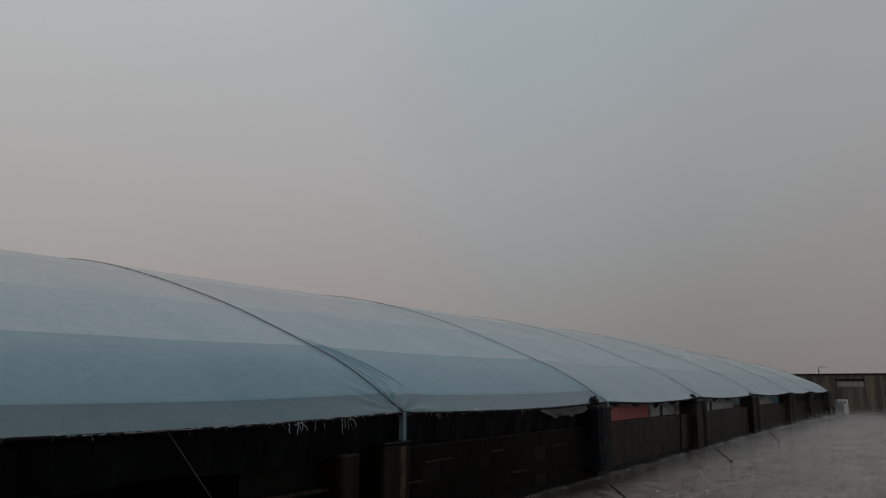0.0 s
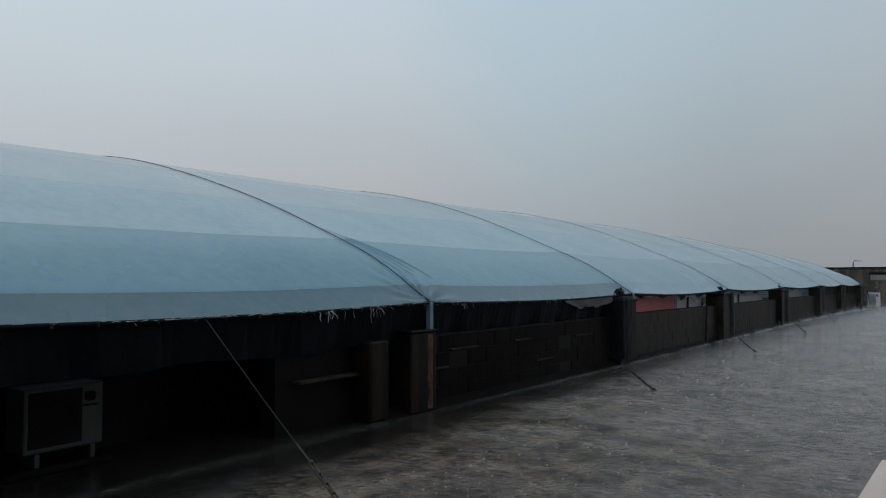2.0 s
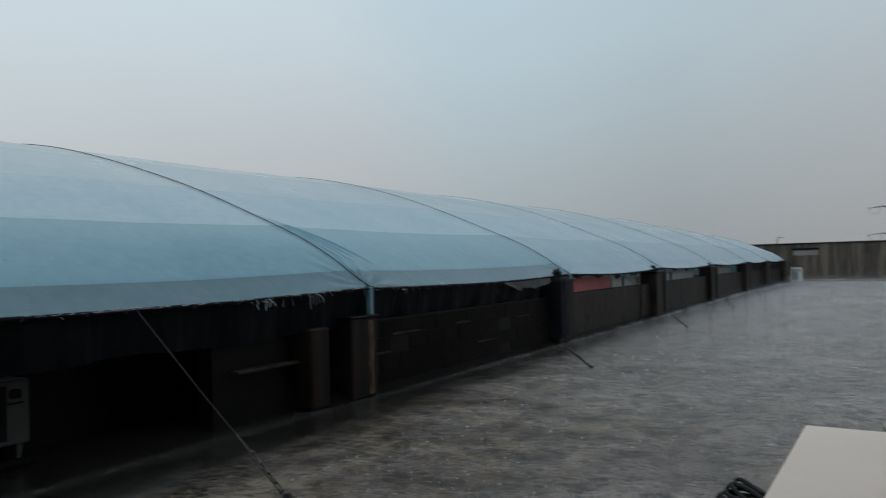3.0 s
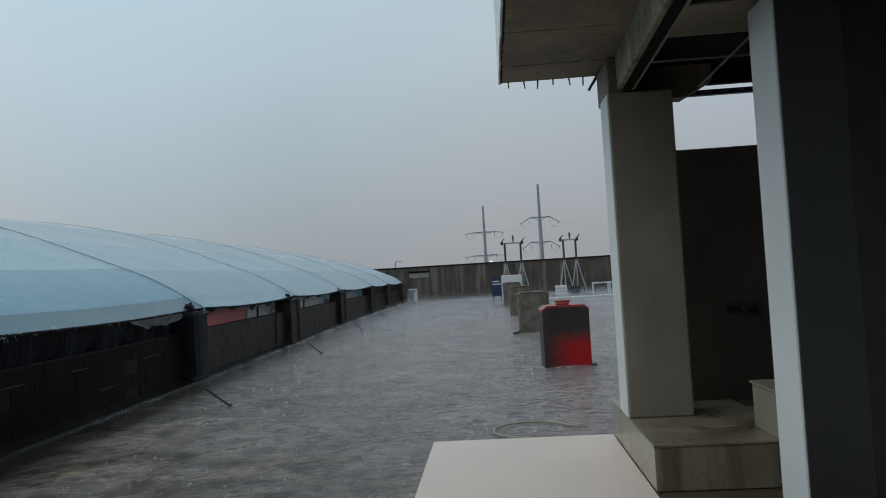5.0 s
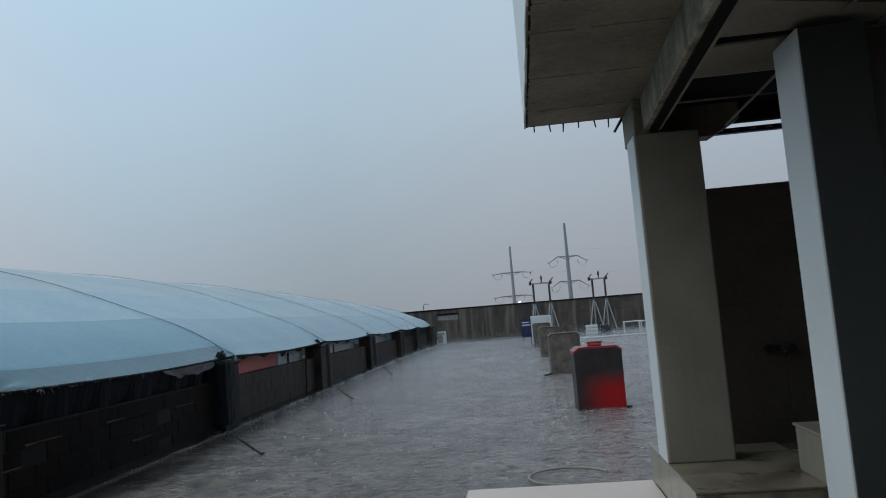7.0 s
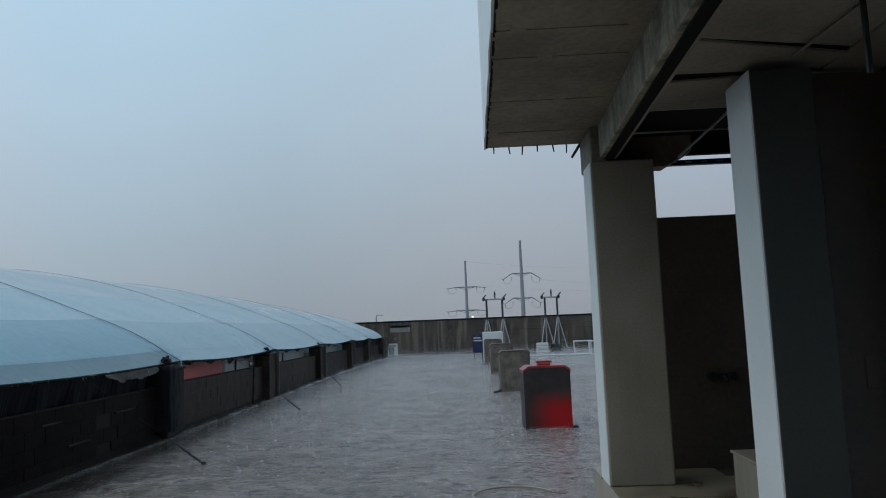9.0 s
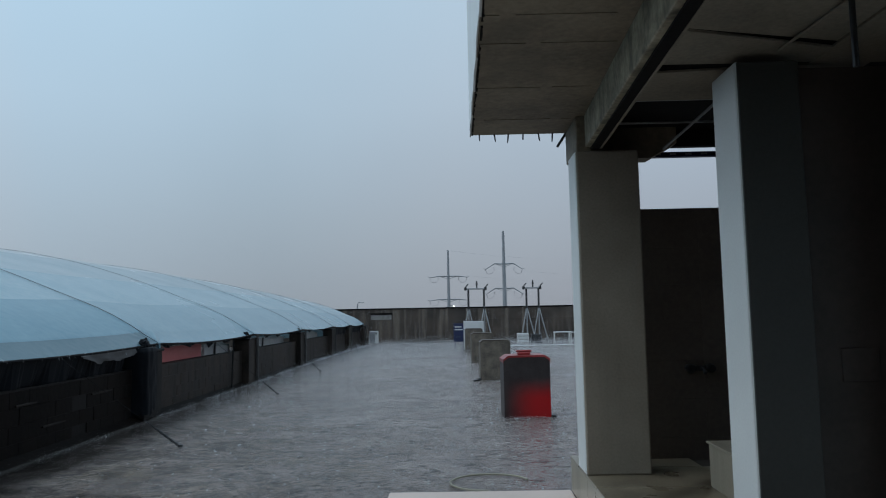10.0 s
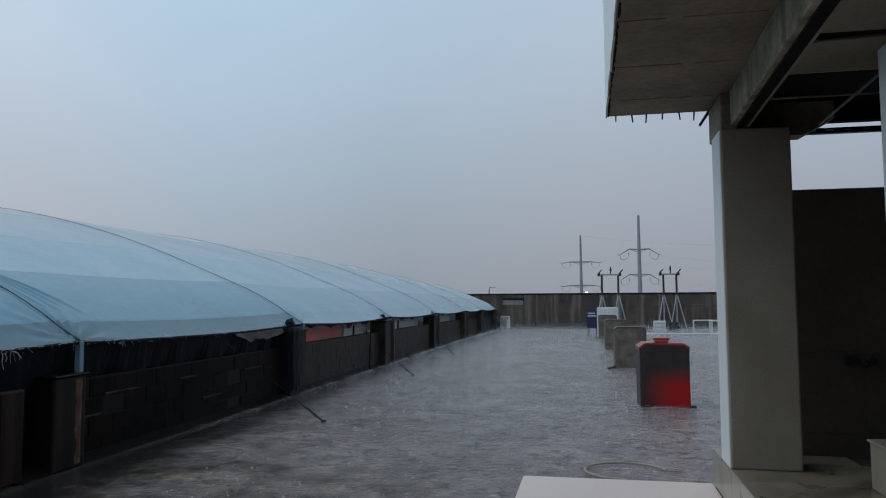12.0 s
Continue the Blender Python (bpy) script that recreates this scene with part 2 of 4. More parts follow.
M_SOFFIT = material("bare concrete soffit", (0.115, 0.094, 0.065), (0.31, 0.266, 0.193), (0.6, 0.85), 1.5, 28, 0.3, streak=0.35, streak_scale=3.0, streak_colour=(0.09, 0.078, 0.055))
M_BOARD = material("cement ceiling board", (0.142, 0.127, 0.097), (0.276, 0.246, 0.19), (0.6, 0.85), 2.0, 45, 0.12)
M_BEAM = material("mildewed beam concrete", (0.09, 0.082, 0.055), (0.5, 0.455, 0.33), (0.5, 0.8), 4.2, 30, 0.5, streak=0.85, streak_colour=(0.05, 0.05, 0.036), streak_scale=8.0)
M_DARK = material("void shade and dark trim", (0.005, 0.005, 0.005), (0.014, 0.013, 0.012), (0.6, 0.9), 2, 30, 0.2, spec=0.1)
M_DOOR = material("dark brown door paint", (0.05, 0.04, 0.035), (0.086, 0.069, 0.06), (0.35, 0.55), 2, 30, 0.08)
M_TILEWALL = material("dull brown-grey wall tile", (0.098, 0.079, 0.068), (0.175, 0.143, 0.123), (0.25, 0.45), 1.4, 30, 0.05, coords="World")
M_CREAM = material("cream glazed tile", (0.66, 0.52, 0.445), (0.74, 0.595, 0.515), (0.3, 0.48), 1.5, 50, 0.03, spec=0.35)
M_STEPTILE = material("dull cream tile", (0.27, 0.242, 0.185), (0.37, 0.335, 0.262), (0.2, 0.4), 2, 45, 0.04, streak=0.35, streak_colour=(0.12, 0.1, 0.07))
M_TILE = material("beige floor tile", (0.14, 0.115, 0.08), (0.29, 0.245, 0.175), (0.2, 0.4), 3.2, 45, 0.05, streak=0.6, streak_colour=(0.05, 0.04, 0.027), streak_scale=2.8)
M_RISER = material("stained beige riser tile", (0.165, 0.134, 0.088), (0.34, 0.285, 0.2), (0.25, 0.45), 3.0, 40, 0.06, streak=0.7, streak_colour=(0.07, 0.052, 0.03), streak_scale=6.0)
M_BROWN = material("brown riser tile", (0.06, 0.044, 0.029), (0.11, 0.083, 0.057), (0.2, 0.4), 2.2, 45, 0.05)
M_GROUT = material("dark grout", (0.05, 0.045, 0.04), (0.09, 0.08, 0.07), (0.7, 0.9), 4, 50, 0.2)
M_STEEL = material("dark wet steel", (0.03, 0.032, 0.035), (0.07, 0.072, 0.075), (0.3, 0.5), 6, 50, 0.15, metal=0.7)
M_RUSTSTEEL = material("rusty plated steel", (0.035, 0.027, 0.022), (0.12, 0.1, 0.082), (0.35, 0.55), 20, 90, 0.2, metal=0.5)
M_GALV = material("galvanised pipe", (0.3, 0.31, 0.32), (0.45, 0.46, 0.47), (0.3, 0.5), 6, 60, 0.1, metal=0.6)
M_BLUEPOST = material("pale blue painted post", (0.12, 0.225, 0.27), (0.18, 0.3, 0.345), (0.35, 0.55), 5, 50, 0.1)
M_POST = material("dull grey steel post", (0.036, 0.035, 0.034), (0.075, 0.072, 0.07), (0.4, 0.6), 6, 50, 0.1)
M_FLAP = material("grubby olive sheet", (0.002, 0.0019, 0.0016), (0.008, 0.0074, 0.006), (0.4, 0.6), 4, 40, 0.2, streak=0.4)
M_ROPE = material("braided rope", (0.007, 0.0065, 0.006), (0.022, 0.019, 0.017), (0.7, 0.9), 30, 120, 0.4)
M_WETROPE = material("rain-soaked dark rope", (0.006, 0.006, 0.007), (0.014, 0.014, 0.015), (0.5, 0.8), 30, 120, 0.3, spec=0.1)
M_RIBLINE = material("grey lacing cord", (0.04, 0.055, 0.065), (0.1, 0.125, 0.145), (0.5, 0.8), 10, 80, 0.2)
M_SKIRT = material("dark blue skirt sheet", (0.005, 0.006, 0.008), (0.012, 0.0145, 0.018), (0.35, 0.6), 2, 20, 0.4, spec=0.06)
M_WHITE = material("white enamelled sheet", (0.62, 0.63, 0.62), (0.74, 0.75, 0.74), (0.3, 0.5), 3, 40, 0.05, streak=0.15, streak_colour=(0.3, 0.29, 0.27))
# Deep shade under the tent is put into the white casing's dark grey.
M_ACSHADED = material("streaked off-white casing in shade", (0.048, 0.046, 0.044), (0.078, 0.075, 0.071), (0.35, 0.55), 3, 40, 0.05, streak=0.3)
M_GRILLE = material("black grille plastic", (0.006, 0.006, 0.0065), (0.014, 0.014, 0.015), (0.5, 0.7), 5, 60, 0.1, spec=0.15)
M_BLOCKGREY = material("mottled concrete pedestal", (0.04, 0.033, 0.026), (0.24, 0.2, 0.155), (0.35, 0.7), 4.5, 40, 0.45, streak=0.5)
M_RED = material("weathered red paint", (0.17, 0.018, 0.02), (0.44, 0.07, 0.067), (0.25, 0.45), 3, 40, 0.1)
M_REDSHEET = material("faded red sheet", (0.56, 0.13, 0.125), (0.68, 0.2, 0.19), (0.4, 0.6), 2, 30, 0.1)
M_NAVY = material("navy sign panel", (0.012, 0.02, 0.07), (0.02, 0.03, 0.1), (0.3, 0.5), 3, 40, 0.05)
# Pale grey holds the rain haze in front of the far steel.
M_PYLON = material("haze-pale galvanised steel", (0.25, 0.26, 0.28), (0.37, 0.38, 0.4), (0.5, 0.7), 0.4, 6, 0.05)
M_HOSE = material("dirty cream hose", (0.26, 0.24, 0.18), (0.36, 0.33, 0.25), (0.4, 0.6), 8, 60, 0.1)
M_LAND = material("distant ground", (0.06, 0.065, 0.05), (0.12, 0.12, 0.1), (0.8, 0.95), 0.01, 0.3, 0.1)
# Strip tints also hold sky sheen and mist: darker low, paler on the crest.
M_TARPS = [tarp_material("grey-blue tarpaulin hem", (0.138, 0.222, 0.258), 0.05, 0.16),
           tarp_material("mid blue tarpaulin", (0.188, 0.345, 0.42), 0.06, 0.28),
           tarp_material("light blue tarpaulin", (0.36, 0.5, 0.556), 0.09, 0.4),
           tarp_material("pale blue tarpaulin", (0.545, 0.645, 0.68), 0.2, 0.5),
           tarp_material("mist-pale blue tarpaulin", (0.72, 0.785, 0.80), 0.25, 0.5),
           tarp_material("far mid blue tarpaulin", (0.256, 0.398, 0.462), 0.07, 0.32)]


def pedestal_red_material():
    """Dark concrete with a soft-edged patch of red spray paint low on one side and a red cap."""
    m = material("red-sprayed pedestal", (0.02, 0.015, 0.015), (0.05, 0.04, 0.039), (0.3, 0.55), 5, 50, 0.3)
    n, l = m.node_tree.nodes, m.node_tree.links
    b = n["Principled BSDF"]
    tc = n.new("ShaderNodeTexCoord")
    sep = n.new("ShaderNodeSeparateXYZ")
    l.new(tc.outputs["Object"], sep.inputs[0])
    nz = n.new("ShaderNodeTexNoise")
    nz.inputs["Scale"].default_value = 6
    l.new(tc.outputs["Object"], nz.inputs["Vector"])
    masks = []
    for axis, a, c in (("X", -0.38, 0.16), ("Z", 0.60, 0.24)):
        ad = n.new("ShaderNodeMath")
        ad.operation = "MULTIPLY_ADD"
        ad.inputs[1].default_value = 0.08
        l.new(nz.outputs["Fac"], ad.inputs[0])
        l.new(sep.outputs[axis], ad.inputs[2])
        r = n.new("ShaderNodeMapRange")
        r.interpolation_type = "SMOOTHSTEP"
        for k, v in zip(("From Min", "From Max"), (a + 0.04, c + 0.04)):
            r.inputs[k].default_value = v
        l.new(ad.outputs[0], r.inputs["Value"])
        masks.append(r.outputs[0])
    r = n.new("ShaderNodeMath")
    r.operation = "MULTIPLY"
    l.new(masks[0], r.inputs[0])
    l.new(masks[1], r.inputs[1])
    mx = n.new("ShaderNodeMix")
    mx.data_type = "RGBA"
    l.new(r.outputs[0], mx.inputs["Factor"])
    l.new(b.inputs["Base Color"].links[0].from_socket, mx.inputs[6])
    mx.inputs[7].default_value = (0.42, 0.005, 0.007, 1)
    l.new(mx.outputs[2], b.inputs["Base Color"])
    return m


M_WATER = material("falling water", (0.3, 0.33, 0.36), (0.5, 0.53, 0.57), (0.05, 0.1), 5, 40, 0.0)
M_SPLASH = material("splashing water", (0.4, 0.42, 0.44), (0.56, 0.58, 0.6), (0.05, 0.15), 5, 40, 0.0)
M_PEDRED = pedestal_red_material()
m_lamp = bpy.data.materials.new("lit lamp lens")
m_lamp.use_nodes = True
m_lamp.node_tree.nodes["Principled BSDF"].inputs["Emission Color"].default_value = (1, 0.97, 0.9, 1)
m_lamp.node_tree.nodes["Principled BSDF"].inputs["Emission Strength"].default_value = 4


# ---------- building helpers ----------
def box(bm, x0, x1, y0, y1, z0, z1, bevel=0.0, seg=1):
    m = Matrix.Translation(((x0 + x1) / 2, (y0 + y1) / 2, (z0 + z1) / 2)) @ Matrix.Diagonal((x1 - x0, y1 - y0, z1 - z0, 1))
    vs = bmesh.ops.create_cube(bm, size=1, matrix=m)["verts"]
    if bevel:
        es = list({ed for v in vs for ed in v.link_edges})
        bmesh.ops.bevel(bm, geom=es, offset=bevel, segments=seg, affect="EDGES", profile=0.5)
    return bm


def rod(bm, a, b, r, r2=None, seg=10):
    a, b = Vector(a), Vector(b)
    d = b - a
    m = Matrix.Translation((a + b) / 2) @ d.to_track_quat("Z", "Y").to_matrix().to_4x4()
    bmesh.ops.create_cone(bm, cap_ends=True, segments=seg, radius1=r, radius2=r if r2 is None else r2, depth=d.length, matrix=m)
    return bm


def tube(bm, pts, r, seg=8):
    """A round tube along a line of points."""
    pts = [Vector(p) for p in pts]
    rings = []
    for i, p in enumerate(pts):
        d = (pts[min(i + 1, len(pts) - 1)] - pts[max(i - 1, 0)]).normalized()
        side = d.cross(Vector((0, 0, 1)))
        side = side.normalized() if side.length > 1e-4 else Vector((1, 0, 0))
        up = side.cross(d)
        rings.append([bm.verts.new(p + r * (math.cos(t) * side + math.sin(t) * up))
                      for t in (2 * math.pi * k / seg for k in range(seg))])
    for a, b in zip(rings, rings[1:]):
        for k in range(seg):
            bm.faces.new((a[k], a[(k + 1) % seg], b[(k + 1) % seg], b[k]))
    bm.faces.new(rings[0][::-1])
    bm.faces.new(rings[-1])
    return bm


def mesh_of(name, bm, mat):
    bmesh.ops.recalc_face_normals(bm, faces=bm.faces)
    me = bpy.data.meshes.new(name)
    bm.to_mesh(me)
    bm.free()
    me.materials.append(mat)
    return me


def part(name, bm, mat, parent, label="", smooth=False):
    me = mesh_of(name, bm, mat)
    if smooth:
        me.shade_smooth()
    ob = new(name, me)
    ob.parent = parent
    return tagged(ob, label) if label else ob


def solid(name, bm, mat, label="", category="", kind="", group="", at=(0, 0, 0)):
    ob = new(name, mesh_of(name, bm, mat))
    ob.location = at
    return tagged(ob, label, category, group, kind)


def thing(name, at, label, category, group="", turn=0.0, kind=""):
    ob = new(name)
    ob.empty_display_size = 0.1
    ob.matrix_basis = pose(*at, 0, 0, turn)
    return tagged(ob, label, category, group, kind)


B = bmesh.new

# ---------- setting: ground, roof, parapets ----------
bm = B()
bmesh.ops.create_grid(bm, x_segments=2, y_segments=2, size=3500)
solid("ground", bm, M_LAND, "distant flat ground far below the roof", "ground", "structure", at=(0, 0, -14))
bm = B()
box(bm, -26, 26, -8, 42.6, -0.35, 0)
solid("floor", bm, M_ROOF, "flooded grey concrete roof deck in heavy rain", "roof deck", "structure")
bm = B()
box(bm, -25.5, 25.5, -7.5, 42.2, -14, -0.36)
solid("wall_below", bm, M_PARAPET, "concrete building body under the roof deck", "building", "structure")

parapet = thing("wall_north", (0, 42, 0), "stained dark concrete parapet at the roof's end", "parapet", kind="structure")
bm = B()
box(bm, -26, 26, 0, 0.3, 0, 1.93)
part("panel", bm, M_PARAPET, parapet)
bm = B()
box(bm, -26, 26, -0.05, 0.35, 1.93, 2.01, 0.012)
part("coping", bm, M_WALL_DARK, parapet, "dark wet coping")
bm = B()
box(bm, -3.62, -2.45, -0.012, 0, 1.36, 1.62, 0.004)
part("patch", bm, M_PARAPET_PALE, parapet, "pale lime-washed patch")
bm = B()
box(bm, -3.66, -2.4, -0.03, 0, 1.62, 1.74, 0.006)
part("lintel", bm, M_WALL_DARK, parapet, "dark band over the lime-washed patch")
for x in (-9.9, -6.8, -3.77, -0.75, 2.3, 5.4, 8.4, 11.5):
    bm = B()
    box(bm, x - 0.09, x + 0.09, -0.035, 0, 0.1, 1.93, 0.008)
    part("pilaster", bm, M_PARAPET, parapet)
bm = B()
box(bm, 2.4, 14, -0.022, 0, 1.27, 1.32, 0.006)
part("string_course", bm, M_PARAPET, parapet)
bm = B()
box(bm, -26, 26, -0.10, 0, 0, 0.10, 0.02)
part("kerb", bm, M_PARAPET, parapet)
for nm, x0, x1, y0, y1 in (("wall_east", 25.7, 26, -8, 42), ("wall_west", -26, -25.7, -8, 42), ("wall_south", -25.7, 25.7, -8, -7.7)):
    bm = B()
    box(bm, x0, x1, y0, y1, 0, 2.0)
    solid(nm, bm, M_PARAPET, "stained concrete parapet round the roof", "parapet", "structure")


# ---------- the tent over the light well ----------
POSTS = [-5.5, 0.4, 6.3, 12.1, 18.1, 24.3, 30.3, 34.4, 38.5]
EAVE = 1.17


def eave_x(y):
    return -5.2 + 0.031 * (y - 6.3) + 0.0022 * max(0.0, y - 24.3) ** 2


def half_width(y):
    u = min(1, max(0, (y - 24.3) / 14.2))
    return 8.1 - 3.6 * u * u


def crest(y):
    u = min(1, max(0, (y - 24.3) / 14.2))
    return 2.34 - 0.93 * u * u


def bay(y):
    """How far through its bay y lies, 0 to 1."""
    for a, b in zip(POSTS, POSTS[1:]):
        if a <= y <= b:
            return (y - a) / (b - a)
    return 0.0


def roof_point(s, y):
    """s: 0 at the near eave, 1 on the crest, 2 at the far eave."""
    u = bay(y)
    droop = 4 * u * (1 - u)
    z = EAVE + crest(y) * (2 * s - s * s)
    z -= droop * ((0.03 if y < 12.1 else 0.045) * max(0, 1 - 3 * s) + 0.018)
    z += 0.006 * noise.noise((s * 9, y * 0.8, 3.0))
    z += 0.055 * math.exp(-((s - 0.10) / 0.085) ** 2) * min(1, s * 25)
    if y < 12.1 and s < 1:
        z -= 0.055 * min(1, (12.1 - y) / 5.8) * math.exp(-((s - 0.5) / 0.2) ** 2)
    x = eave_x(y) - half_width(y) * s
    # creases that fan out from the post in the lower part
    if s < 0.1 and (u < 0.12 or u > 0.9):
        v = min(u, 1 - u) * 6.0
        ang = math.atan2(s * 8.1, v + 0.02)
        z += (0.026 if u < 0.12 else 0.014) * math.sin(ang * 16) * max(0, 1 - math.hypot(s * 8.1, v) / 0.8)
    # folds that run down beside the first rib
    if 6.3 < y < 7.6 and s < 0.24:
        d = s * 8.1
        for lean, top, low, amp in ((0.46, 1.75, 0.38, 0.026), (0.36, 1.66, 0.5, 0.022), (0.27, 1.55, 0.4, 0.016), (0.15, 1.35, 0.3, 0.014)):
            if low < d < top:
                f = (top - d) / (top - low)
                off = y - 6.33 - (top - d) * lean
                z += amp * math.sin(math.pi * f) ** 0.6 * math.exp(-(off / (0.011 + 0.016 * f)) ** 2)
    return Vector((x, y, z))


tent = thing("tent_roof", (0, 0, 0), "long blue tarpaulin tent roof, wet, over arched ribs", "tent")
YS = sorted({round(POSTS[0] + k * 0.24, 3) for k in range(int((POSTS[-1] - POSTS[0]) / 0.24) + 1)} | {round(6.3 + 0.01 * k, 3) for k in range(110)} | {round(p + 0.06 * k, 3) for p in POSTS[2:5] for k in range(-9, 10)} | set(POSTS))
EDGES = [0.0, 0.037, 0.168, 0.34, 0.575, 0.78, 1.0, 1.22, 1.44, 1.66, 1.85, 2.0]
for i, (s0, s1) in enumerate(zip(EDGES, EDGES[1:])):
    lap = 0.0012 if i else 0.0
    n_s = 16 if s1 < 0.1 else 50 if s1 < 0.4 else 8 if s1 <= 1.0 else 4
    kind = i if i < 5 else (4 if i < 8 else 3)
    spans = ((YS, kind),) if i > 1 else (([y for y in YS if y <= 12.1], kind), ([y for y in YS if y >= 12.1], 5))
    for ys, kind in spans:
        bm = B()
        rows = []
        for k in range(n_s + 1):
            s = s0 - lap + (s1 - s0 + lap) * k / n_s
            lift = 0.0005 * (1 - k / n_s) if i else 0.0
            rows.append([bm.verts.new(roof_point(max(0, s), y) + Vector((0, 0, lift))) for y in ys])
        for a, b in zip(rows, rows[1:]):
            for k in range(len(ys) - 1):
                bm.faces.new((a[k], a[k + 1], b[k + 1], b[k]))
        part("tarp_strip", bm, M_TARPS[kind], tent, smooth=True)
# the lacing along each rib
for y in POSTS:
    bm = B()
    tube(bm, [roof_point(k / 40, y) + Vector((0, 0, 0.012)) for k in range(0, 81)], 0.0065 if y < 10 else 0.005 if y < 14 else 0.004, 6)
    part("rib", bm, M_RIBLINE, tent, "dark cord over an arched rib", smooth=True)
# the roped hem
bm = B()
tube(bm, [roof_point(0, y) + Vector((0.002, 0, -0.009)) for y in YS], 0.019, 6)
part("hem", bm, M_WETROPE, tent, "dark roped hem", smooth=True)
bm = B()
tube(bm, [roof_point(2, y) + Vector((0.0, 0, -0.008)) for y in YS[::3]], 0.016, 6)
part("hem", bm, M_STEEL, tent, smooth=True)
rng = random.Random(21)
y0 = 1.0
while y0 < 24:
    y0 += rng.uniform(0.22, 0.62)
    p = roof_point(0, y0)
    h = rng.uniform(0.010, 0.017)
    bm = B()
    box(bm, p.x - 0.01, p.x + 0.02, y0 - h, y0 + h, p.z - 0.03, p.z + rng.uniform(0.004, 0.012), 0.005)
    part("hook", bm, M_STEEL, tent)
# gable sheet at the far end
bm = B()
up = [bm.verts.new(roof_point(k / 20, POSTS[-1]) + Vector((0, 0.01, 0))) for k in range(41)]
dn = [bm.verts.new(Vector((v.co.x, v.co.y + 0.05, 0.5))) for v in up]
for k in range(40):
    bm.faces.new((up[k], up[k + 1], dn[k + 1], dn[k]))
part("gable", bm, M_TARPS[2], tent)
# loose corner flap of the sheet at the far end
bm = B()
tube(bm, [(eave_x(38.5) + 0.30 * math.sin(t * 1.5), 38.5 + 0.2 * t, EAVE - 0.75 * t * t) for t in (k / 8 for k in range(9))], 0.02, 6)
part("loose_cord", bm, M_STEEL, tent)
# posts
for y in POSTS:
    bm = B()
    z_low = 0.0 if y > 7 else 0.84
    out = 0.0 if y < 13 else 0.1
    box(bm, eave_x(y) - 0.03 + out, eave_x(y) + 0.03 + out, y - 0.03, y + 0.03, z_low, EAVE + 0.0, 0.005)
    part("post", bm, M_BLUEPOST if y < 13 else M_POST, tent, "pale blue painted steel post" if y < 13 else "")
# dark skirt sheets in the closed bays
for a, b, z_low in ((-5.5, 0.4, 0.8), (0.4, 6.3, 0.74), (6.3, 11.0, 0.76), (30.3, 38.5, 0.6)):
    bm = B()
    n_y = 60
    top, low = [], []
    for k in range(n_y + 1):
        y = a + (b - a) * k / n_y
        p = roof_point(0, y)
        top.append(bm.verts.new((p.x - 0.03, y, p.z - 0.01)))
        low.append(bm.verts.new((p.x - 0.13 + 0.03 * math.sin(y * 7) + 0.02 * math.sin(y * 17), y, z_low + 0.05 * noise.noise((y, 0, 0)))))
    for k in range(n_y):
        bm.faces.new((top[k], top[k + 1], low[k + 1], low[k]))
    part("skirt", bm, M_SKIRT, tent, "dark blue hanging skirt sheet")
# torn olive sheet under the hem, beside the draped pillar
bm = B()
n_y = 26
rows = []
for k in range(n_y + 1):
    y = 9.5 + 1.65 * k / n_y
    p = roof_point(0, y)
    torn = 0.05 + 0.10 * min(1, k / 8) + 0.05 * noise.noise((y * 2.6, 4, 0)) + (0.04 if k % 9 > 5 else 0.0) - 0.12 * max(0, k - 22) / 4
    rows.append([bm.verts.new((p.x + 0.025 + 0.03 * f + 0.015 * noise.noise((y * 4, f * 3, 1)), y, p.z - 0.02 - 0.72 * torn * f)) for f in (0, 0.25, 0.5, 0.75, 1.0)])
for p, q in zip(rows, rows[1:]):
    for k in range(4):
        bm.faces.new((p[k], q[k], q[k + 1], p[k + 1]))
part("torn_flap", bm, M_FLAP, tent, "torn grubby olive sheet hanging below the hem", smooth=True)
# ragged tatters of the old skirt left under the hem in the open bays
rng = random.Random(31)
for y0 in (11.25, 12.35, 13.3, 14.6, 15.7, 16.9, 17.5, 19.2, 20.6, 22.8, 23.6, 25.4, 27.9, 29.4):
    wide, deep = rng.uniform(0.35, 0.8), rng.uniform(0.04, 0.11)
    bm = B()
    top, low = [], []
    for k in range(9):
        f = k / 8
        p = roof_point(0, y0 + wide * f)
        cut = deep * (0.25 + 0.75 * math.sin(math.pi * f)) * rng.uniform(0.5, 1.1)
        top.append(bm.verts.new((p.x - 0.02, y0 + wide * f, p.z - 0.005)))
        low.append(bm.verts.new((p.x - 0.03 + 0.02 * rng.uniform(-1, 1), y0 + wide * f, p.z - 0.025 - cut)))
    for k in range(8):
        bm.faces.new((top[k], top[k + 1], low[k + 1], low[k]))
    part("tatter", bm, M_SKIRT, tent, "ragged black tatter under the hem")
# water running off the hem
bm = B()
rng = random.Random(7)
for k in range(60):
    y = rng.choice((rng.uniform(1.2, 12.0), rng.uniform(4.4, 8.0), rng.uniform(8, 30)))
    p = roof_point(0, y) + Vector((rng.uniform(0.0, 0.03), 0, -0.015))
    ln = rng.uniform(0.008, 0.03) if rng.random() < 0.8 else rng.uniform(0.05, 0.11)
    sway = rng.uniform(-0.03, 0.03)
    tube(bm, [p + Vector((0.02 * f, sway * f * f, -ln * f)) for f in (0, 0.4, 0.75, 1.0)], rng.uniform(0.0008, 0.002), 5)
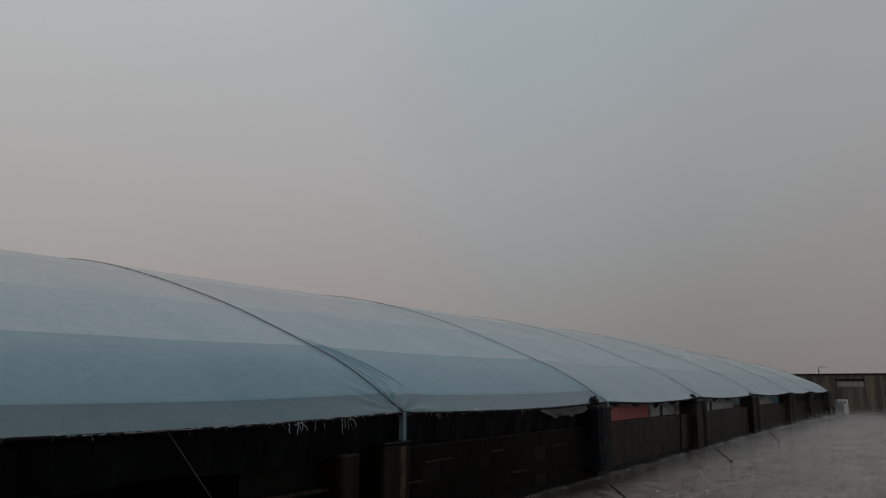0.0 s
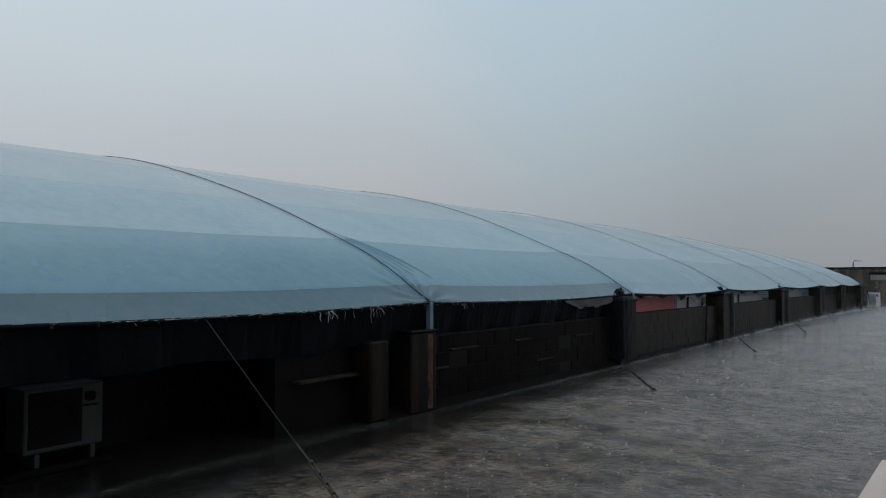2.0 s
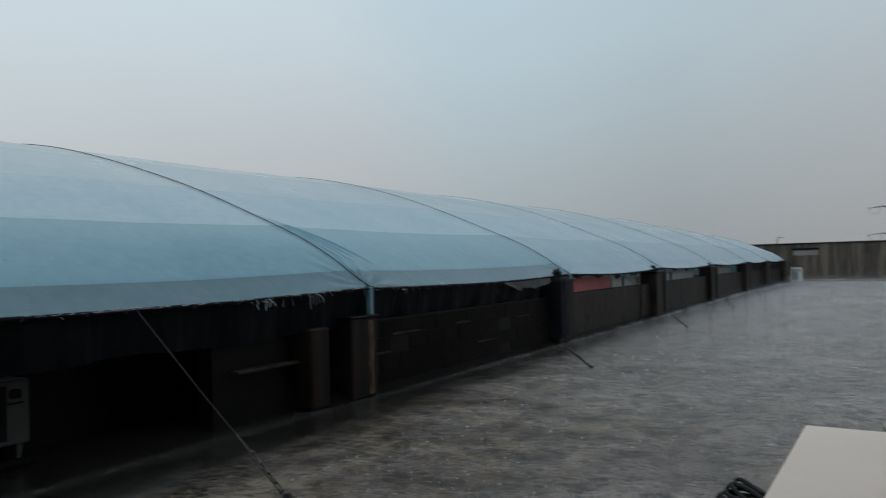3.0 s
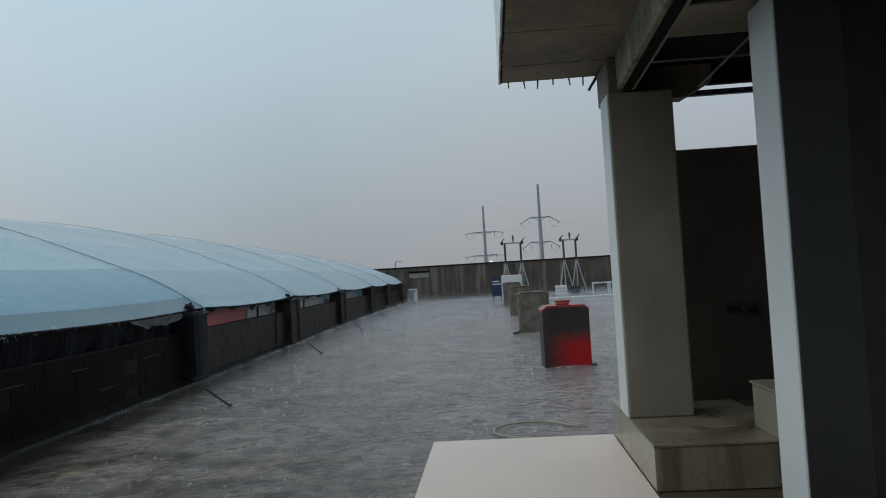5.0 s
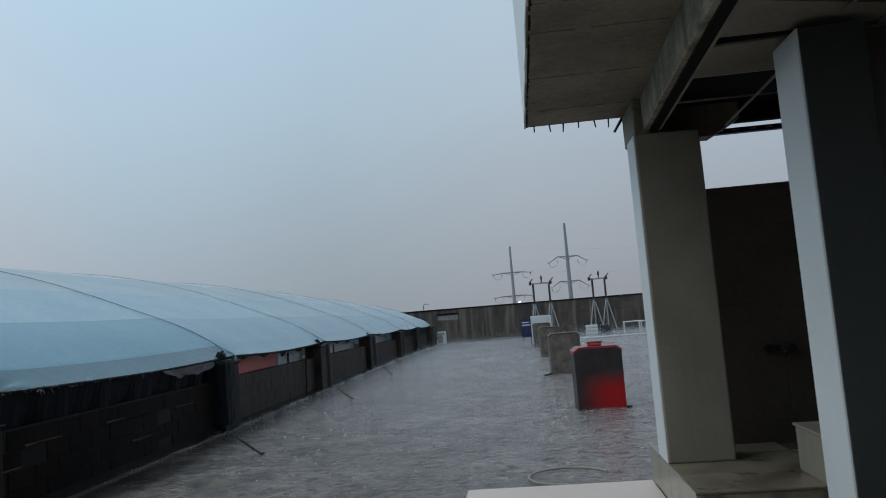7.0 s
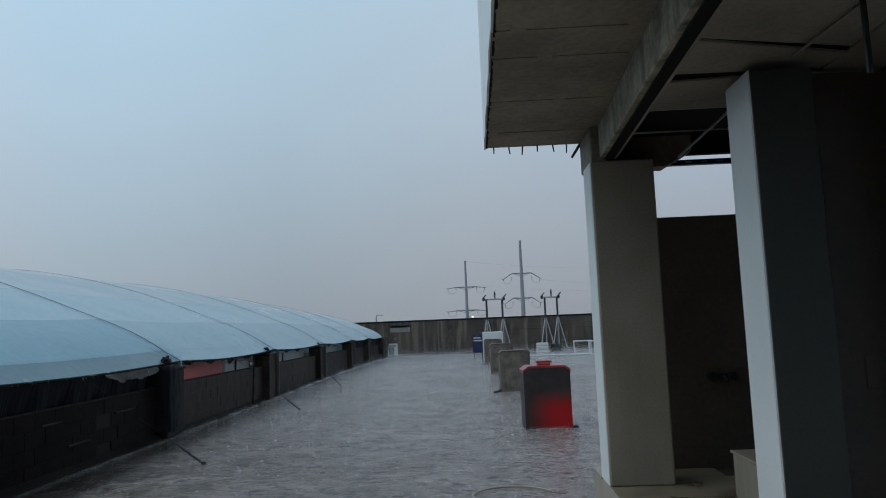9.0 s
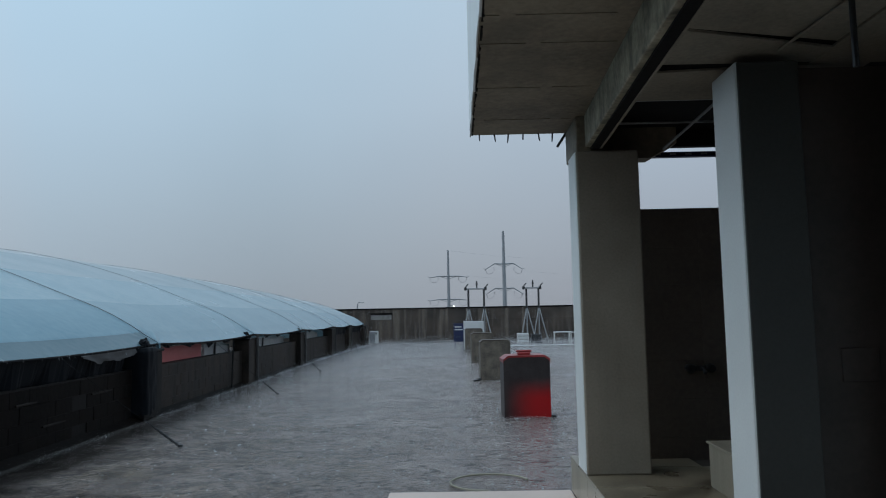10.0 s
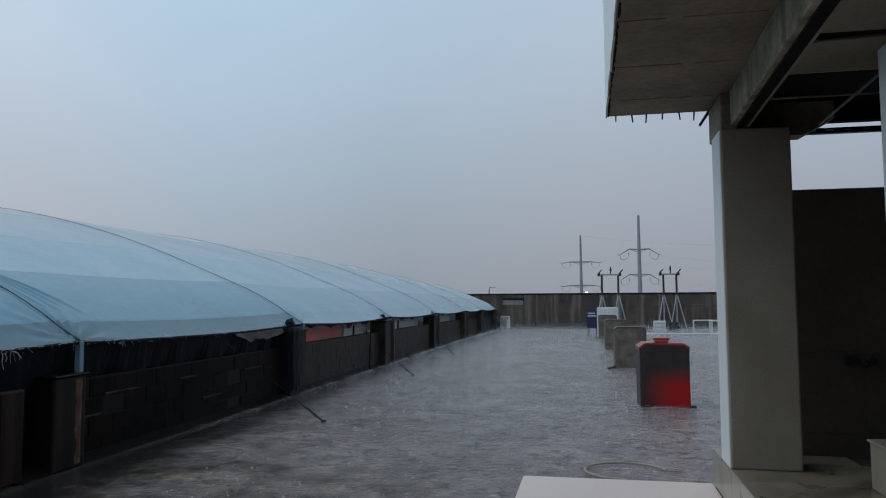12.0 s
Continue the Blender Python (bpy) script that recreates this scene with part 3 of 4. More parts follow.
# two little gushes that fork as they fall
for y0, reach in ((4.75, 0.1), (5.42, 0.15)):
    for k in range(5):
        p = roof_point(0, y0 + rng.gauss(0, 0.06)) + Vector((0.02, 0, -0.01))
        ln, lean = reach * rng.uniform(0.35, 1.0), rng.uniform(-0.05, 0.09)
        tube(bm, [p + Vector((0.03 * f, lean * f + 0.01 * math.sin(9 * f + k), -ln * f * f)) for f in (0, 0.25, 0.5, 0.75, 1.0)], rng.uniform(0.0015, 0.004), 5)
# beads and ragged lips of water on the hem itself
for k in range(150):
    y = rng.choice((rng.uniform(0.8, 12.0), rng.gauss(3.4, 0.35), rng.gauss(5.1, 0.6), rng.gauss(6.7, 0.3)))
    p = roof_point(0, y) + Vector((0.016, 0, rng.uniform(-0.012, 0.012)))
    q = roof_point(0, y + rng.uniform(0.02, 0.12)) + Vector((0.018, 0, rng.uniform(-0.012, 0.014)))
    rod(bm, p, q, rng.uniform(0.0015, 0.0042), rng.uniform(0.0008, 0.002), 5)
tagged(solid("water_drips", bm, M_WATER, "strands of rain water running off the tent's hem", "water"), kind="stuff")
# guy ropes with turnbuckles
for y in (3.41, 9.0, 15.0, 21.2, 27.3, 33.4):
    foot = Vector((-3.62, y, 0.0)) if y > 4 else Vector((-3.62, 3.19, 0.0))
    top = roof_point(0, y)
    g = part("guy_rope", tube(B(), [top, top.lerp(foot, 0.5) + Vector((0, 0, -0.01)), top.lerp(foot, 0.72)], 0.0045 if y < 4 else 0.0026, 6), M_ROPE if y < 4 else M_WETROPE, tent)
    bm = B()
    d = (foot - top).normalized()
    a, b = top.lerp(foot, 0.80), top.lerp(foot, 0.97)
    for f in (0.25, 0.5, 0.75):
        rod(bm, a.lerp(b, f) - d * 0.022, a.lerp(b, f) + d * 0.022, 0.02, 0.016, 8)
    side = d.cross(Vector((0, 0, 1))).normalized() * 0.014
    rod(bm, a + side, b + side, 0.006, seg=6)
    rod(bm, a - side, b - side, 0.006, seg=6)
    rod(bm, a - d * 0.01, a + d * 0.01, 0.019, seg=8)
    rod(bm, b - d * 0.01, b + d * 0.01, 0.019, seg=8)
    rod(bm, top.lerp(foot, 0.71), a, 0.006, seg=6)
    rod(bm, b, foot, 0.006, seg=6)
    part("turnbuckle", bm, M_RUSTSTEEL if y < 4 else M_STEEL, g, "steel turnbuckle")
    bm = B()
    rod(bm, foot + Vector((0, 0, -0.01)), foot + Vector((0, 0, 0.03)), 0.035, 0.025, 10)
    part("anchor", bm, M_STEEL, g)

# ---------- the low wall under the tent ----------
wall = thing("wall_west_low", (0, 0, 0), "low blockwork wall with pillars below the tent, eave shade in its near-black colour", "wall", kind="structure")


def lay_wall(a, b, setback, height):
    bm = B()
    n = max(2, int((b - a) / 0.5))
    sec = []
    for k in range(n + 1):
        y = a + (b - a) * k / n
        x = eave_x(y) - setback
        sec.append([bm.verts.new(c) for c in ((x, y, 0), (x, y, height), (x - 0.2, y, height), (x - 0.2, y, 0))])
    for p, q in zip(sec, sec[1:]):
        for k in range(4):
            bm.faces.new((p[k], p[(k + 1) % 4], q[(k + 1) % 4], q[k]))
    bm.faces.new(sec[0])
    bm.faces.new(sec[-1][::-1])
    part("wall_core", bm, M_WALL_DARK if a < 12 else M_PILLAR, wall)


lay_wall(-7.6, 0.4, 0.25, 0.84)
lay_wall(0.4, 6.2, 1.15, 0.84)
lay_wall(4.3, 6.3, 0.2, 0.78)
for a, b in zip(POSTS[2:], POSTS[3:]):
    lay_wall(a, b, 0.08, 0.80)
lay_wall(38.5, 42.0, 0.3, 0.3)
for i, y in enumerate(POSTS[1:]):
    bm = B()
    x = eave_x(y)
    h = 0.85 if y < 7 else 1.04
    w = 0.42 if y < 7 else 0.72
    box(bm, x - 0.32, x + 0.06, y - w, y + 0.04, 0, h, 0.02, 2)
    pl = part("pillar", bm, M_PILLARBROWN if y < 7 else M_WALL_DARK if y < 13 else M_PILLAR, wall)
    bm = B()
    box(bm, x - 0.34, x + 0.085, y - w - 0.02, y + 0.06, h, h + (0.025 if y < 7 else 0.045), 0.01)
    part("cap", bm, M_WALL_DARK, pl)
bm = B()
box(bm, -5.5, -5.20, 5.3, 5.6, 0, 0.8, 0.02)
part("pillar", bm, M_PILLARBROWN, wall)
bm = B()
ring = []
for k in range(13):
    z = 0.82 - 0.066 * k
    w0 = 0.12 + 0.06 * noise.noise((z * 7, 1, 0)) - 0.03 * (k / 12)
    ring.append([bm.verts.new(c) for c in ((-5.142, 6.28 - w0 - 0.02 * noise.noise((z * 9, 7, 0)), z), (-5.134, 6.24, z), (-5.142, 6.285 + 0.02 * noise.noise((z * 6, 3, 0)), z))])
for p, q in zip(ring, ring[1:]):
    for k in range(2):
        bm.faces.new((p[k], p[k + 1], q[k + 1], q[k]))
part("rust_run", bm, M_RUST, wall, "pale rusty run down the pillar")

bm = B()
ys = [1.0 + 0.3 * k for k in range(125)]
row = [[bm.verts.new(c) for c in ((eave_x(y) - 0.12, y, 0.09), (eave_x(y) + 0.0 + 0.02 * noise.noise((0, y, 2)), y, 0.03), (eave_x(y) + 0.07 + 0.06 * noise.noise((0, y * 2.3, 5)), y, -0.005))] for y in ys if y > 5.2]
for p, q in zip(row, row[1:]):
    for k in range(2):
        bm.faces.new((p[k], q[k], q[k + 1], p[k + 1]))
part("fillet", bm, M_BLOCK, wall, "wet mortar fillet along the wall's foot", smooth=True)
bm = B()
box(bm, -5.42, -5.30, 4.45, 5.26, 0.47, 0.50, 0.006)
part("ledge", bm, M_PILLAR, wall, "weathered pale ledge")
for y0, y1, z in ((6.42, 6.76, 0.40), (6.8, 8.2, 0.592), (8.24, 9.9, 0.6), (8.8, 9.5, 0.29), (10.0, 11.1, 0.55)):
    bm = B()
    box(bm, eave_x(y0) - 0.1, eave_x(y0) - 0.055, y0, y1, z, z + 0.025, 0.005)
    part("ledge", bm, M_PILLAR, wall)

# ---------- things under the tent ----------
stack = thing("red_panel_stack", (-5.31, 14.4, 0), "faded red metal panels standing behind the low wall", "panel stack")
for k in range(3):
    bm = B()
    box(bm, -0.02 - 0.05 * k, 0.02 - 0.05 * k, -1.6 + 0.05 * k, 0.95 + 0.1 * k, 0.0, 1.06 - 0.02 * k, 0.006)
    part("panel", bm, M_REDSHEET, stack)
# Sheets added for sky light in the open bays; 16.55 a pale block.
for y, ln in ((11.55, 0.8), (16.55, 2.0), (21.2, 4.9), (27.3, 4.7)):
    sheet = thing("bright_gap_sheets", (eave_x(y) - 0.42, y, 0), "pale sheets added behind the low wall for its bright gaps", "sheet stack", "pale sheets behind the wall")
    for k in range(3):
        bm = B()
        box(bm, -0.02 - 0.05 * k, 0.02 - 0.05 * k, -ln / 2 + 0.15 * k, ln / 2 - 0.1 * k, 0.0, 0.96 + 0.03 * k, 0.006)
        part("sheet", bm, M_WHITE, sheet)
    bm = B()
    rod(bm, (0.05, -ln * 0.2, 0.2), (0.05, -ln * 0.16, 1.02), 0.022, seg=6)
    part("stay", bm, M_STEEL, sheet)


def bundle(x, y, z, size, seed):
    """A crumpled black plastic bundle tied on a pillar."""
    bm = B()
    bmesh.ops.create_icosphere(bm, subdivisions=3, radius=1.0)
    for v in bm.verts:
        k = 1 + 0.35 * noise.noise(v.co * 2.2 + Vector((seed, 0, 0))) + 0.14 * noise.noise(v.co * 6 + Vector((0, seed, 0)))
        v.co = Vector((v.co.x * size * 0.55 * k, v.co.y * size * 1.1 * k, v.co.z * size * 0.8 * k + size * 0.55))
        v.co.z = max(v.co.z, 0.0)
    return solid("plastic_bundle", bm, M_SKIRT, "crumpled black plastic bundle on top of a pillar", "bundle", group="black bundles", at=(x, y, z))


bundle(eave_x(11.6) - 0.02, 11.58, 1.09, 0.13, 1.0)
bundle(eave_x(17.6) - 0.05, 17.6, 1.09, 0.11, 4.0)
bundle(eave_x(23.8) - 0.05, 23.85, 1.09, 0.10, 7.0)


def drape(y, seed):
    """Black plastic sheet hung over the pillar at y, bulging and torn at its foot."""
    x = eave_x(y)
    bm = B()
    path = [(-0.36, -0.40), (-0.36, -0.75), (-0.20, -0.78), (0.02, -0.775), (0.10, -0.74), (0.105, -0.55), (0.10, -0.36)]
    fine = []
    for (ax, ay), (bx, by) in zip(path, path[1:]):
        fine += [(ax + (bx - ax) * t / 5, ay + (by - ay) * t / 5) for t in range(5)]
    fine.append(path[-1])
    rows = []
    for k in range(15):
        t = k / 14
        row = []
        for j, (px, py) in enumerate(fine):
            foot = 0.10 + 0.12 * noise.noise((j * 0.5, seed, 0)) + 0.3 * max(0, j - 24) / 10
            z = 1.115 * (1 - t) + foot * t
            bulge = 0.012 + 0.03 * abs(noise.noise((j * 0.35, z * 2.5, seed)))
            cx, cy = -0.13, -0.5
            d = Vector((px - cx, py - cy, 0)).normalized() * bulge
            row.append(bm.verts.new((x + px + d.x, y + py + d.y, z)))
        rows.append(row)
    for p, q in zip(rows, rows[1:]):
        for j in range(len(fine) - 1):
            bm.faces.new((p[j], p[j + 1], q[j + 1], q[j]))
    n = len(fine)
    tip = bm.verts.new((x - 0.13, y - 0.5, 1.14))
    for j in range(n - 1):
        bm.faces.new((rows[0][j], rows[0][j + 1], tip))
    bm.faces.new((rows[0][n - 1], rows[0][0], tip))
    me = mesh_of("plastic_sheet", bm, M_SKIRT)
    me.shade_smooth()
    return tagged(new("plastic_sheet", me), "black plastic sheet draped over a wall pillar", "plastic sheet")


drape(12.1, 2.0)
for a, b in zip(POSTS[2:6], POSTS[3:7]):
    bm = B()
    tube(bm, [(eave_x(a) - 0.06, a, EAVE - 0.045), (eave_x((a + b) / 2) - 0.06, (a + b) / 2, EAVE - 0.075), (eave_x(b) - 0.06, b, EAVE - 0.045)], 0.013, 6)
    part("eave_pipe", bm, M_STEEL, tent, "thin dark pipe under the eave")
for y, dy in ((16.2, 0.3),):
    bm = B()
    rod(bm, (eave_x(y) + 0.02, y, 0.0), (eave_x(y) - 0.02, y + dy, EAVE - 0.06), 0.018, seg=6)
    solid("leaning_pole", bm, M_WETROPE, "thin dark pole leaning on the low wall", "pole")


# ---------- air-conditioner condensers ----------
def condenser(at, turn, mat, w=0.66, h=0.48, d=0.27, dark=M_GRILLE):
    """Its front looks along +x of the unit, its width runs along y."""
    ac = thing("air_conditioner", at, "white air-conditioner condenser, shade put into its colour, with a dark fan grille on short legs", "air conditioner", turn=turn)
    bm = B()
    box(bm, -d, 0, -w / 2, w / 2, 0.1, 0.1 + h, 0.015, 2)
    body = part("casing", bm, mat, ac)
    bm = B()
    box(bm, -0.005, 0.006, -w / 2 + 0.03, w / 2 - 0.17, 0.1 + 0.04, 0.1 + h - 0.035, 0.004)
    g = part("grille", bm, dark, ac, "slatted fan grille")
    bm = B()
    for k in range(5):
        ring = [(0.012, -w / 2 + 0.035 + (w - 0.235) / 2 + (0.04 + 0.035 * k) * math.cos(t), 0.1 + h / 2 + (0.04 + 0.035 * k) * math.sin(t))
                for t in (2 * math.pi * j / 24 for j in range(25))]
        tube(bm, ring, 0.003, 4)
    part("guard", bm, M_GRILLE, g)
    bm = B()
    box(bm, -0.002, 0.004, w / 2 - 0.15, w / 2 - 0.07, 0.1 + h - 0.14, 0.1 + h - 0.07, 0.012)
    part("badge", bm, M_GRILLE, ac, "dark round badge")
    bm = B()
    box(bm, -0.002, 0.004, w / 2 - 0.165, w / 2 - 0.05, 0.1 + h - 0.18, 0.1 + h - 0.165)
    part("label_bar", bm, M_GRILLE, ac)
    for y in (-w / 2 + 0.1, w / 2 - 0.08):
        bm = B()
        box(bm, -d + 0.02, 0.0, y - 0.02, y + 0.02, 0, 0.1, 0.005)
        part("foot", bm, mat, ac)
    return ac


condenser((-5.98, 2.70, 0.05), 0, M_ACSHADED, 0.60)
bm = B()
box(bm, -6.32, -5.94, 2.25, 3.05, 0, 0.05, 0.01)
solid("concrete_pad", bm, M_WALL_DARK, "low dark concrete pad under the condenser", "pad")
tagged(condenser((-3.33, 39.6, 0.0), -90, M_WHITE, 0.5, 0.66, 0.3, M_PYLON), "white air-conditioner condenser standing beyond the tent's end")


# ---------- concrete pedestals ----------
def shoulder_block(bm, w, d, z0, z1, cut, drop):
    """An upright block whose top corners are cut off at both sides, with softened edges."""
    outline = ((-w / 2, z0), (w / 2, z0), (w / 2, z1 - drop), (w / 2 - cut, z1), (-w / 2 + cut, z1), (-w / 2, z1 - drop))
    front = [bm.verts.new((x, 0, z)) for x, z in outline]
    back = [bm.verts.new((x, d, z)) for x, z in outline]
    bm.faces.new(front)
    bm.faces.new(back[::-1])
    for k in range(6):
        bm.faces.new((front[k], back[k], back[(k + 1) % 6], front[(k + 1) % 6]))
    bmesh.ops.bevel(bm, geom=bm.edges[:], offset=0.014, segments=2, affect="EDGES", profile=0.5)


def pedestal(at, w, d, h, mat, cap_mat, label, cut=0.06, drop=0.05):
    p = thing("pedestal", at, label, "pedestal", "row of concrete pedestals")
    bm = B()
    shoulder_block(bm, w, d, -0.01, h - 0.012, cut, drop)
    part("shaft", bm, mat, p)
    # the cap follows the shoulders as a thin worn skin
    bm = B()
    line = [(-w / 2 - 0.004, h - drop - 0.05), (-w / 2 - 0.004, h - drop), (-w / 2 + cut, h), (w / 2 - cut, h), (w / 2 + 0.004, h - drop), (w / 2 + 0.004, h - drop - 0.05)]
    fr = [bm.verts.new((x, -0.006, z)) for x, z in line]
    bk = [bm.verts.new((x, d + 0.006, z)) for x, z in line]
    low_f = [bm.verts.new((x * 0.985, -0.006, z - 0.03)) for x, z in line]
    low_b = [bm.verts.new((x * 0.985, d + 0.006, z - 0.03)) for x, z in line]
    for k in range(5):
        bm.faces.new((fr[k], bk[k], bk[k + 1], fr[k + 1]))
        bm.faces.new((fr[k], fr[k + 1], low_f[k + 1], low_f[k]))
        bm.faces.new((bk[k + 1], bk[k], low_b[k], low_b[k + 1]))
    part("cap", bm, cap_mat, p)
    return p


red = pedestal((0.905, 10.8, 0), 0.70, 0.5, 0.92, M_PEDRED, M_RED, "dark concrete pedestal with red-painted cap and red-sprayed side", 0.075, 0.055)
bm = B()
box(bm, -0.11, 0.09, 0.16, 0.32, 0.915, 0.965, 0.02, 2)
part("knob", bm, M_RED, red, "small red stub")
bm = B()
box(bm, -0.13, 0.11, 0.17, 0.31, 0.962, 0.99, 0.01)
part("lug", bm, M_RED, red)
bm = B()
box(bm, 0.34, 0.42, -0.04, 0.06, -0.01, 0.04, 0.012)
part("foot_stub", bm, M_STEEL, red)
pedestal((1.04, 16.9, 0), 0.70, 0.5, 0.95, M_BLOCKGREY, M_PARAPET, "mottled grey concrete pedestal with rounded cap")
pedestal((1.27, 23.4, 0), 0.72, 0.5, 0.96, M_BLOCKGREY, M_PARAPET, "mottled grey concrete pedestal with rounded cap")
pedestal((1.46, 30.0, 0), 0.72, 0.5, 0.98, M_BLOCKGREY, M_PARAPET, "mottled grey concrete pedestal with rounded cap")
bm = B()
rod(bm, (-0.09, 0, 0.02), (0.06, 0.02, 0.03), 0.025, 0.02, 8)
rod(bm, (0.03, 0.02, 0.03), (0.1, 0.05, 0.06), 0.035, 0.03, 8)
solid("pipe_stub", bm, M_STEEL, "short dark pipe stub on the wet roof", "pipe stub", at=(0.60, 16.9, 0))

# ---------- far equipment ----------
cab = thing("cabinet", (1.57, 31.5, 0), "dull grey-white sheet-metal cabinet on the roof", "cabinet")
bm = B()
box(bm, -0.43, 0.43, 0, 0.5, 0.06, 1.27, 0.015, 2)
part("cabinet_body", bm, M_WHITE, cab)
bm = B()
box(bm, -0.40, 0.40, -0.012, 0.0, 0.1, 1.23, 0.004)
dr = part("door", bm, M_WHITE, cab)
bm = B()
box(bm, 0.3, 0.33, -0.035, -0.01, 0.6, 0.75, 0.006)
part("handle", bm, M_STEEL, dr)
bm = B()
box(bm, -0.45, 0.45, -0.02, 0.52, 0.0, 0.06)
part("base", bm, M_STEEL, cab)

sign = thing("notice_board", (0.98, 33.0, 0), "navy notice board on two legs with pale lettering", "sign")
bm = B()
box(bm, -0.24, 0.24, 0, 0.03, 0.34, 1.17, 0.006)
part("board", bm, M_NAVY, sign)
for x in (-0.18, 0.18):
    bm = B()
    box(bm, x - 0.02, x + 0.02, 0.03, 0.07, 0, 1.1)
    part("leg", bm, M_NAVY, sign)
for k, (a, b) in enumerate(((-0.19, 0.12), (-0.19, 0.19))):
    bm = B()
    box(bm, a, b, -0.006, 0, 0.98 - 0.12 * k, 1.03 - 0.12 * k)
    part("text_bar", bm, M_WHITE, sign)


def davit(at, w, label):
    """A roof rig: two tripods with masts and a cross bar."""
    r = thing("davit_rig", at, label, "roof rig", "two davit rigs")
    for x in (0, w):
        bm = B()
        rod(bm, (x, 0, 1.75), (x, 0, 2.95), 0.055, seg=8)
        part("mast", bm, M_STEEL, r)
        for dx, dy in ((-0.42, -0.35), (0.42, -0.35), (0.05, 0.5)):
            bm = B()
            rod(bm, (x + dx, dy, 0), (x, 0, 1.95), 0.028, seg=8)
            lg = part("leg", bm, M_GALV, r, "galvanised tripod leg")
            bm = B()
            box(bm, x + dx - 0.07, x + dx + 0.07, dy - 0.07, dy + 0.07, 0, 0.02)
            part("foot_plate", bm, M_STEEL, lg)
        bm = B()
        rod(bm, (x, 0, 0.05), (x, 0, 1.75), 0.035, seg=8)
        part("column", bm, M_GALV, r)
    bm = B()
    box(bm, -0.18, w + 0.15, -0.05, 0.05, 2.90, 2.98, 0.01)
    part("cross_bar", bm, M_GALV, r)
    for x in (-0.14, w + 0.1):
        bm = B()
        box(bm, x - 0.075, x + 0.06, -0.08, 0.08, 2.86, 3.05, 0.03)
        rod(bm, (x, 0, 3.05), (x + 0.14, 0, 3.2), 0.03, seg=6)
        part("pulley", bm, M_STEEL, r)
    bm = B()
    rod(bm, (w * 0.55, 0, 2.98), (w * 0.55, 0, 3.36), 0.035, seg=8)
    rod(bm, (w * 0.55, 0, 3.15), (w * 0.55, 0, 3.25), 0.055, seg=8)
    part("spindle", bm, M_STEEL, r)
    return r


davit((1.84, 39.3, 0), 0.85, "steel roof rig of two tripods and a cross bar")
r2 = davit((5.0, 39.3, 0), 0.66, "steel roof rig of two tripods with weights at its foot")
for k in range(3):
    bm = B()
    box(bm, -0.62, -0.02, -0.65, -0.3, 0.18 * k, 0.18 * k + 0.16, 0.02)
    part("weight", bm, M_WHITE, r2, "pale stacked counterweight")
bm = B()
box(bm, 0.15, 0.7, -0.5, -0.15, 0.0, 0.45, 0.03)
part("winch", bm, M_STEEL, r2, "dark winch box")

for x0, x1, y in ((5.55, 6.35, 34.3), (6.12, 7.0, 33.6)):
    fr = thing("pipe_barrier", (x0, y, 0), "low white-painted pipe frame", "pipe frame", "white pipe frames")
    w = x1 - x0
    for x in (0, w):
        bm = B()
        rod(bm, (x, 0, 0), (x, 0, 0.65), 0.03, seg=8)
        part("leg", bm, M_WHITE, fr)
    bm = B()
    rod(bm, (-0.03, 0, 0.65), (w + 0.03, 0, 0.65), 0.03, seg=8)
    part("rail", bm, M_WHITE, fr)
    bm = B()
    rod(bm, (0, 0, 0.06), (w, 0, 0.06), 0.022, seg=8)
    part("rail", bm, M_WHITE, fr)
bm = B()
tube(bm, [(2.6, 34.6, 0.04), (4.0, 34.5, 0.04), (5.6, 34.3, 0.04), (8.5, 34.2, 0.04)], 0.035, 8)
solid("water_pipe", bm, M_WHITE, "white pipe lying along the roof deck", "pipe")


# ---------- pylons and lamps beyond the roof ----------
def pylon(at, top, arms, r_top, r_low, label, peak):
    p = thing("pylon", at, label, "pylon", "pylons in the rain")
    bm = B()
    rod(bm, (0, 0, 0), (0, 0, top), r_low, r_top, 10)
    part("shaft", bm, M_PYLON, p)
    for z, w in arms:
        bm = B()
        for sgn in (-1, 1):
            tip = Vector((sgn * w, 0, z - peak))
            mid = Vector((sgn * w * 0.5, 0, z + 0.12 * peak))
            rod(bm, (0, 0, z), mid, 0.15, 0.12, 6)
            rod(bm, mid, tip, 0.12, 0.06, 6)
            rod(bm, (0, 0, z - 0.6), mid, 0.06, 0.05, 5)
            rod(bm, tip, tip + Vector((sgn * 0.35, 0, 0.3)), 0.06, 0.03, 5)
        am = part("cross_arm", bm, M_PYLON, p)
        for sgn in (-1, 1):
            for f in (0.97, 0.55):
                bm = B()
                rod(bm, (sgn * w * f, 0, z - peak * f), (sgn * w * f - sgn * 0.12, 0, z - peak * f - 0.6), 0.05, 0.04, 6)
                part("insulator", bm, M_STEEL, am)
            bm = B()
            tube(bm, [(sgn * w * (0.95 - 0.42 * f), 0, z - peak * (0.95 - 0.42 * f) - 0.7 - 1.9 * f * (1 - f)) for f in (j / 8 for j in range(9))], 0.022, 5)
            part("jumper_wire", bm, M_STEEL, am)
    return p


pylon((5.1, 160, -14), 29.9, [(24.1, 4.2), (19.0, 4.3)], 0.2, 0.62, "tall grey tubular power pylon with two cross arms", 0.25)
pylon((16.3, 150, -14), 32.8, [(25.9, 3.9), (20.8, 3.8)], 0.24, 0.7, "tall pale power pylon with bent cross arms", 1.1)
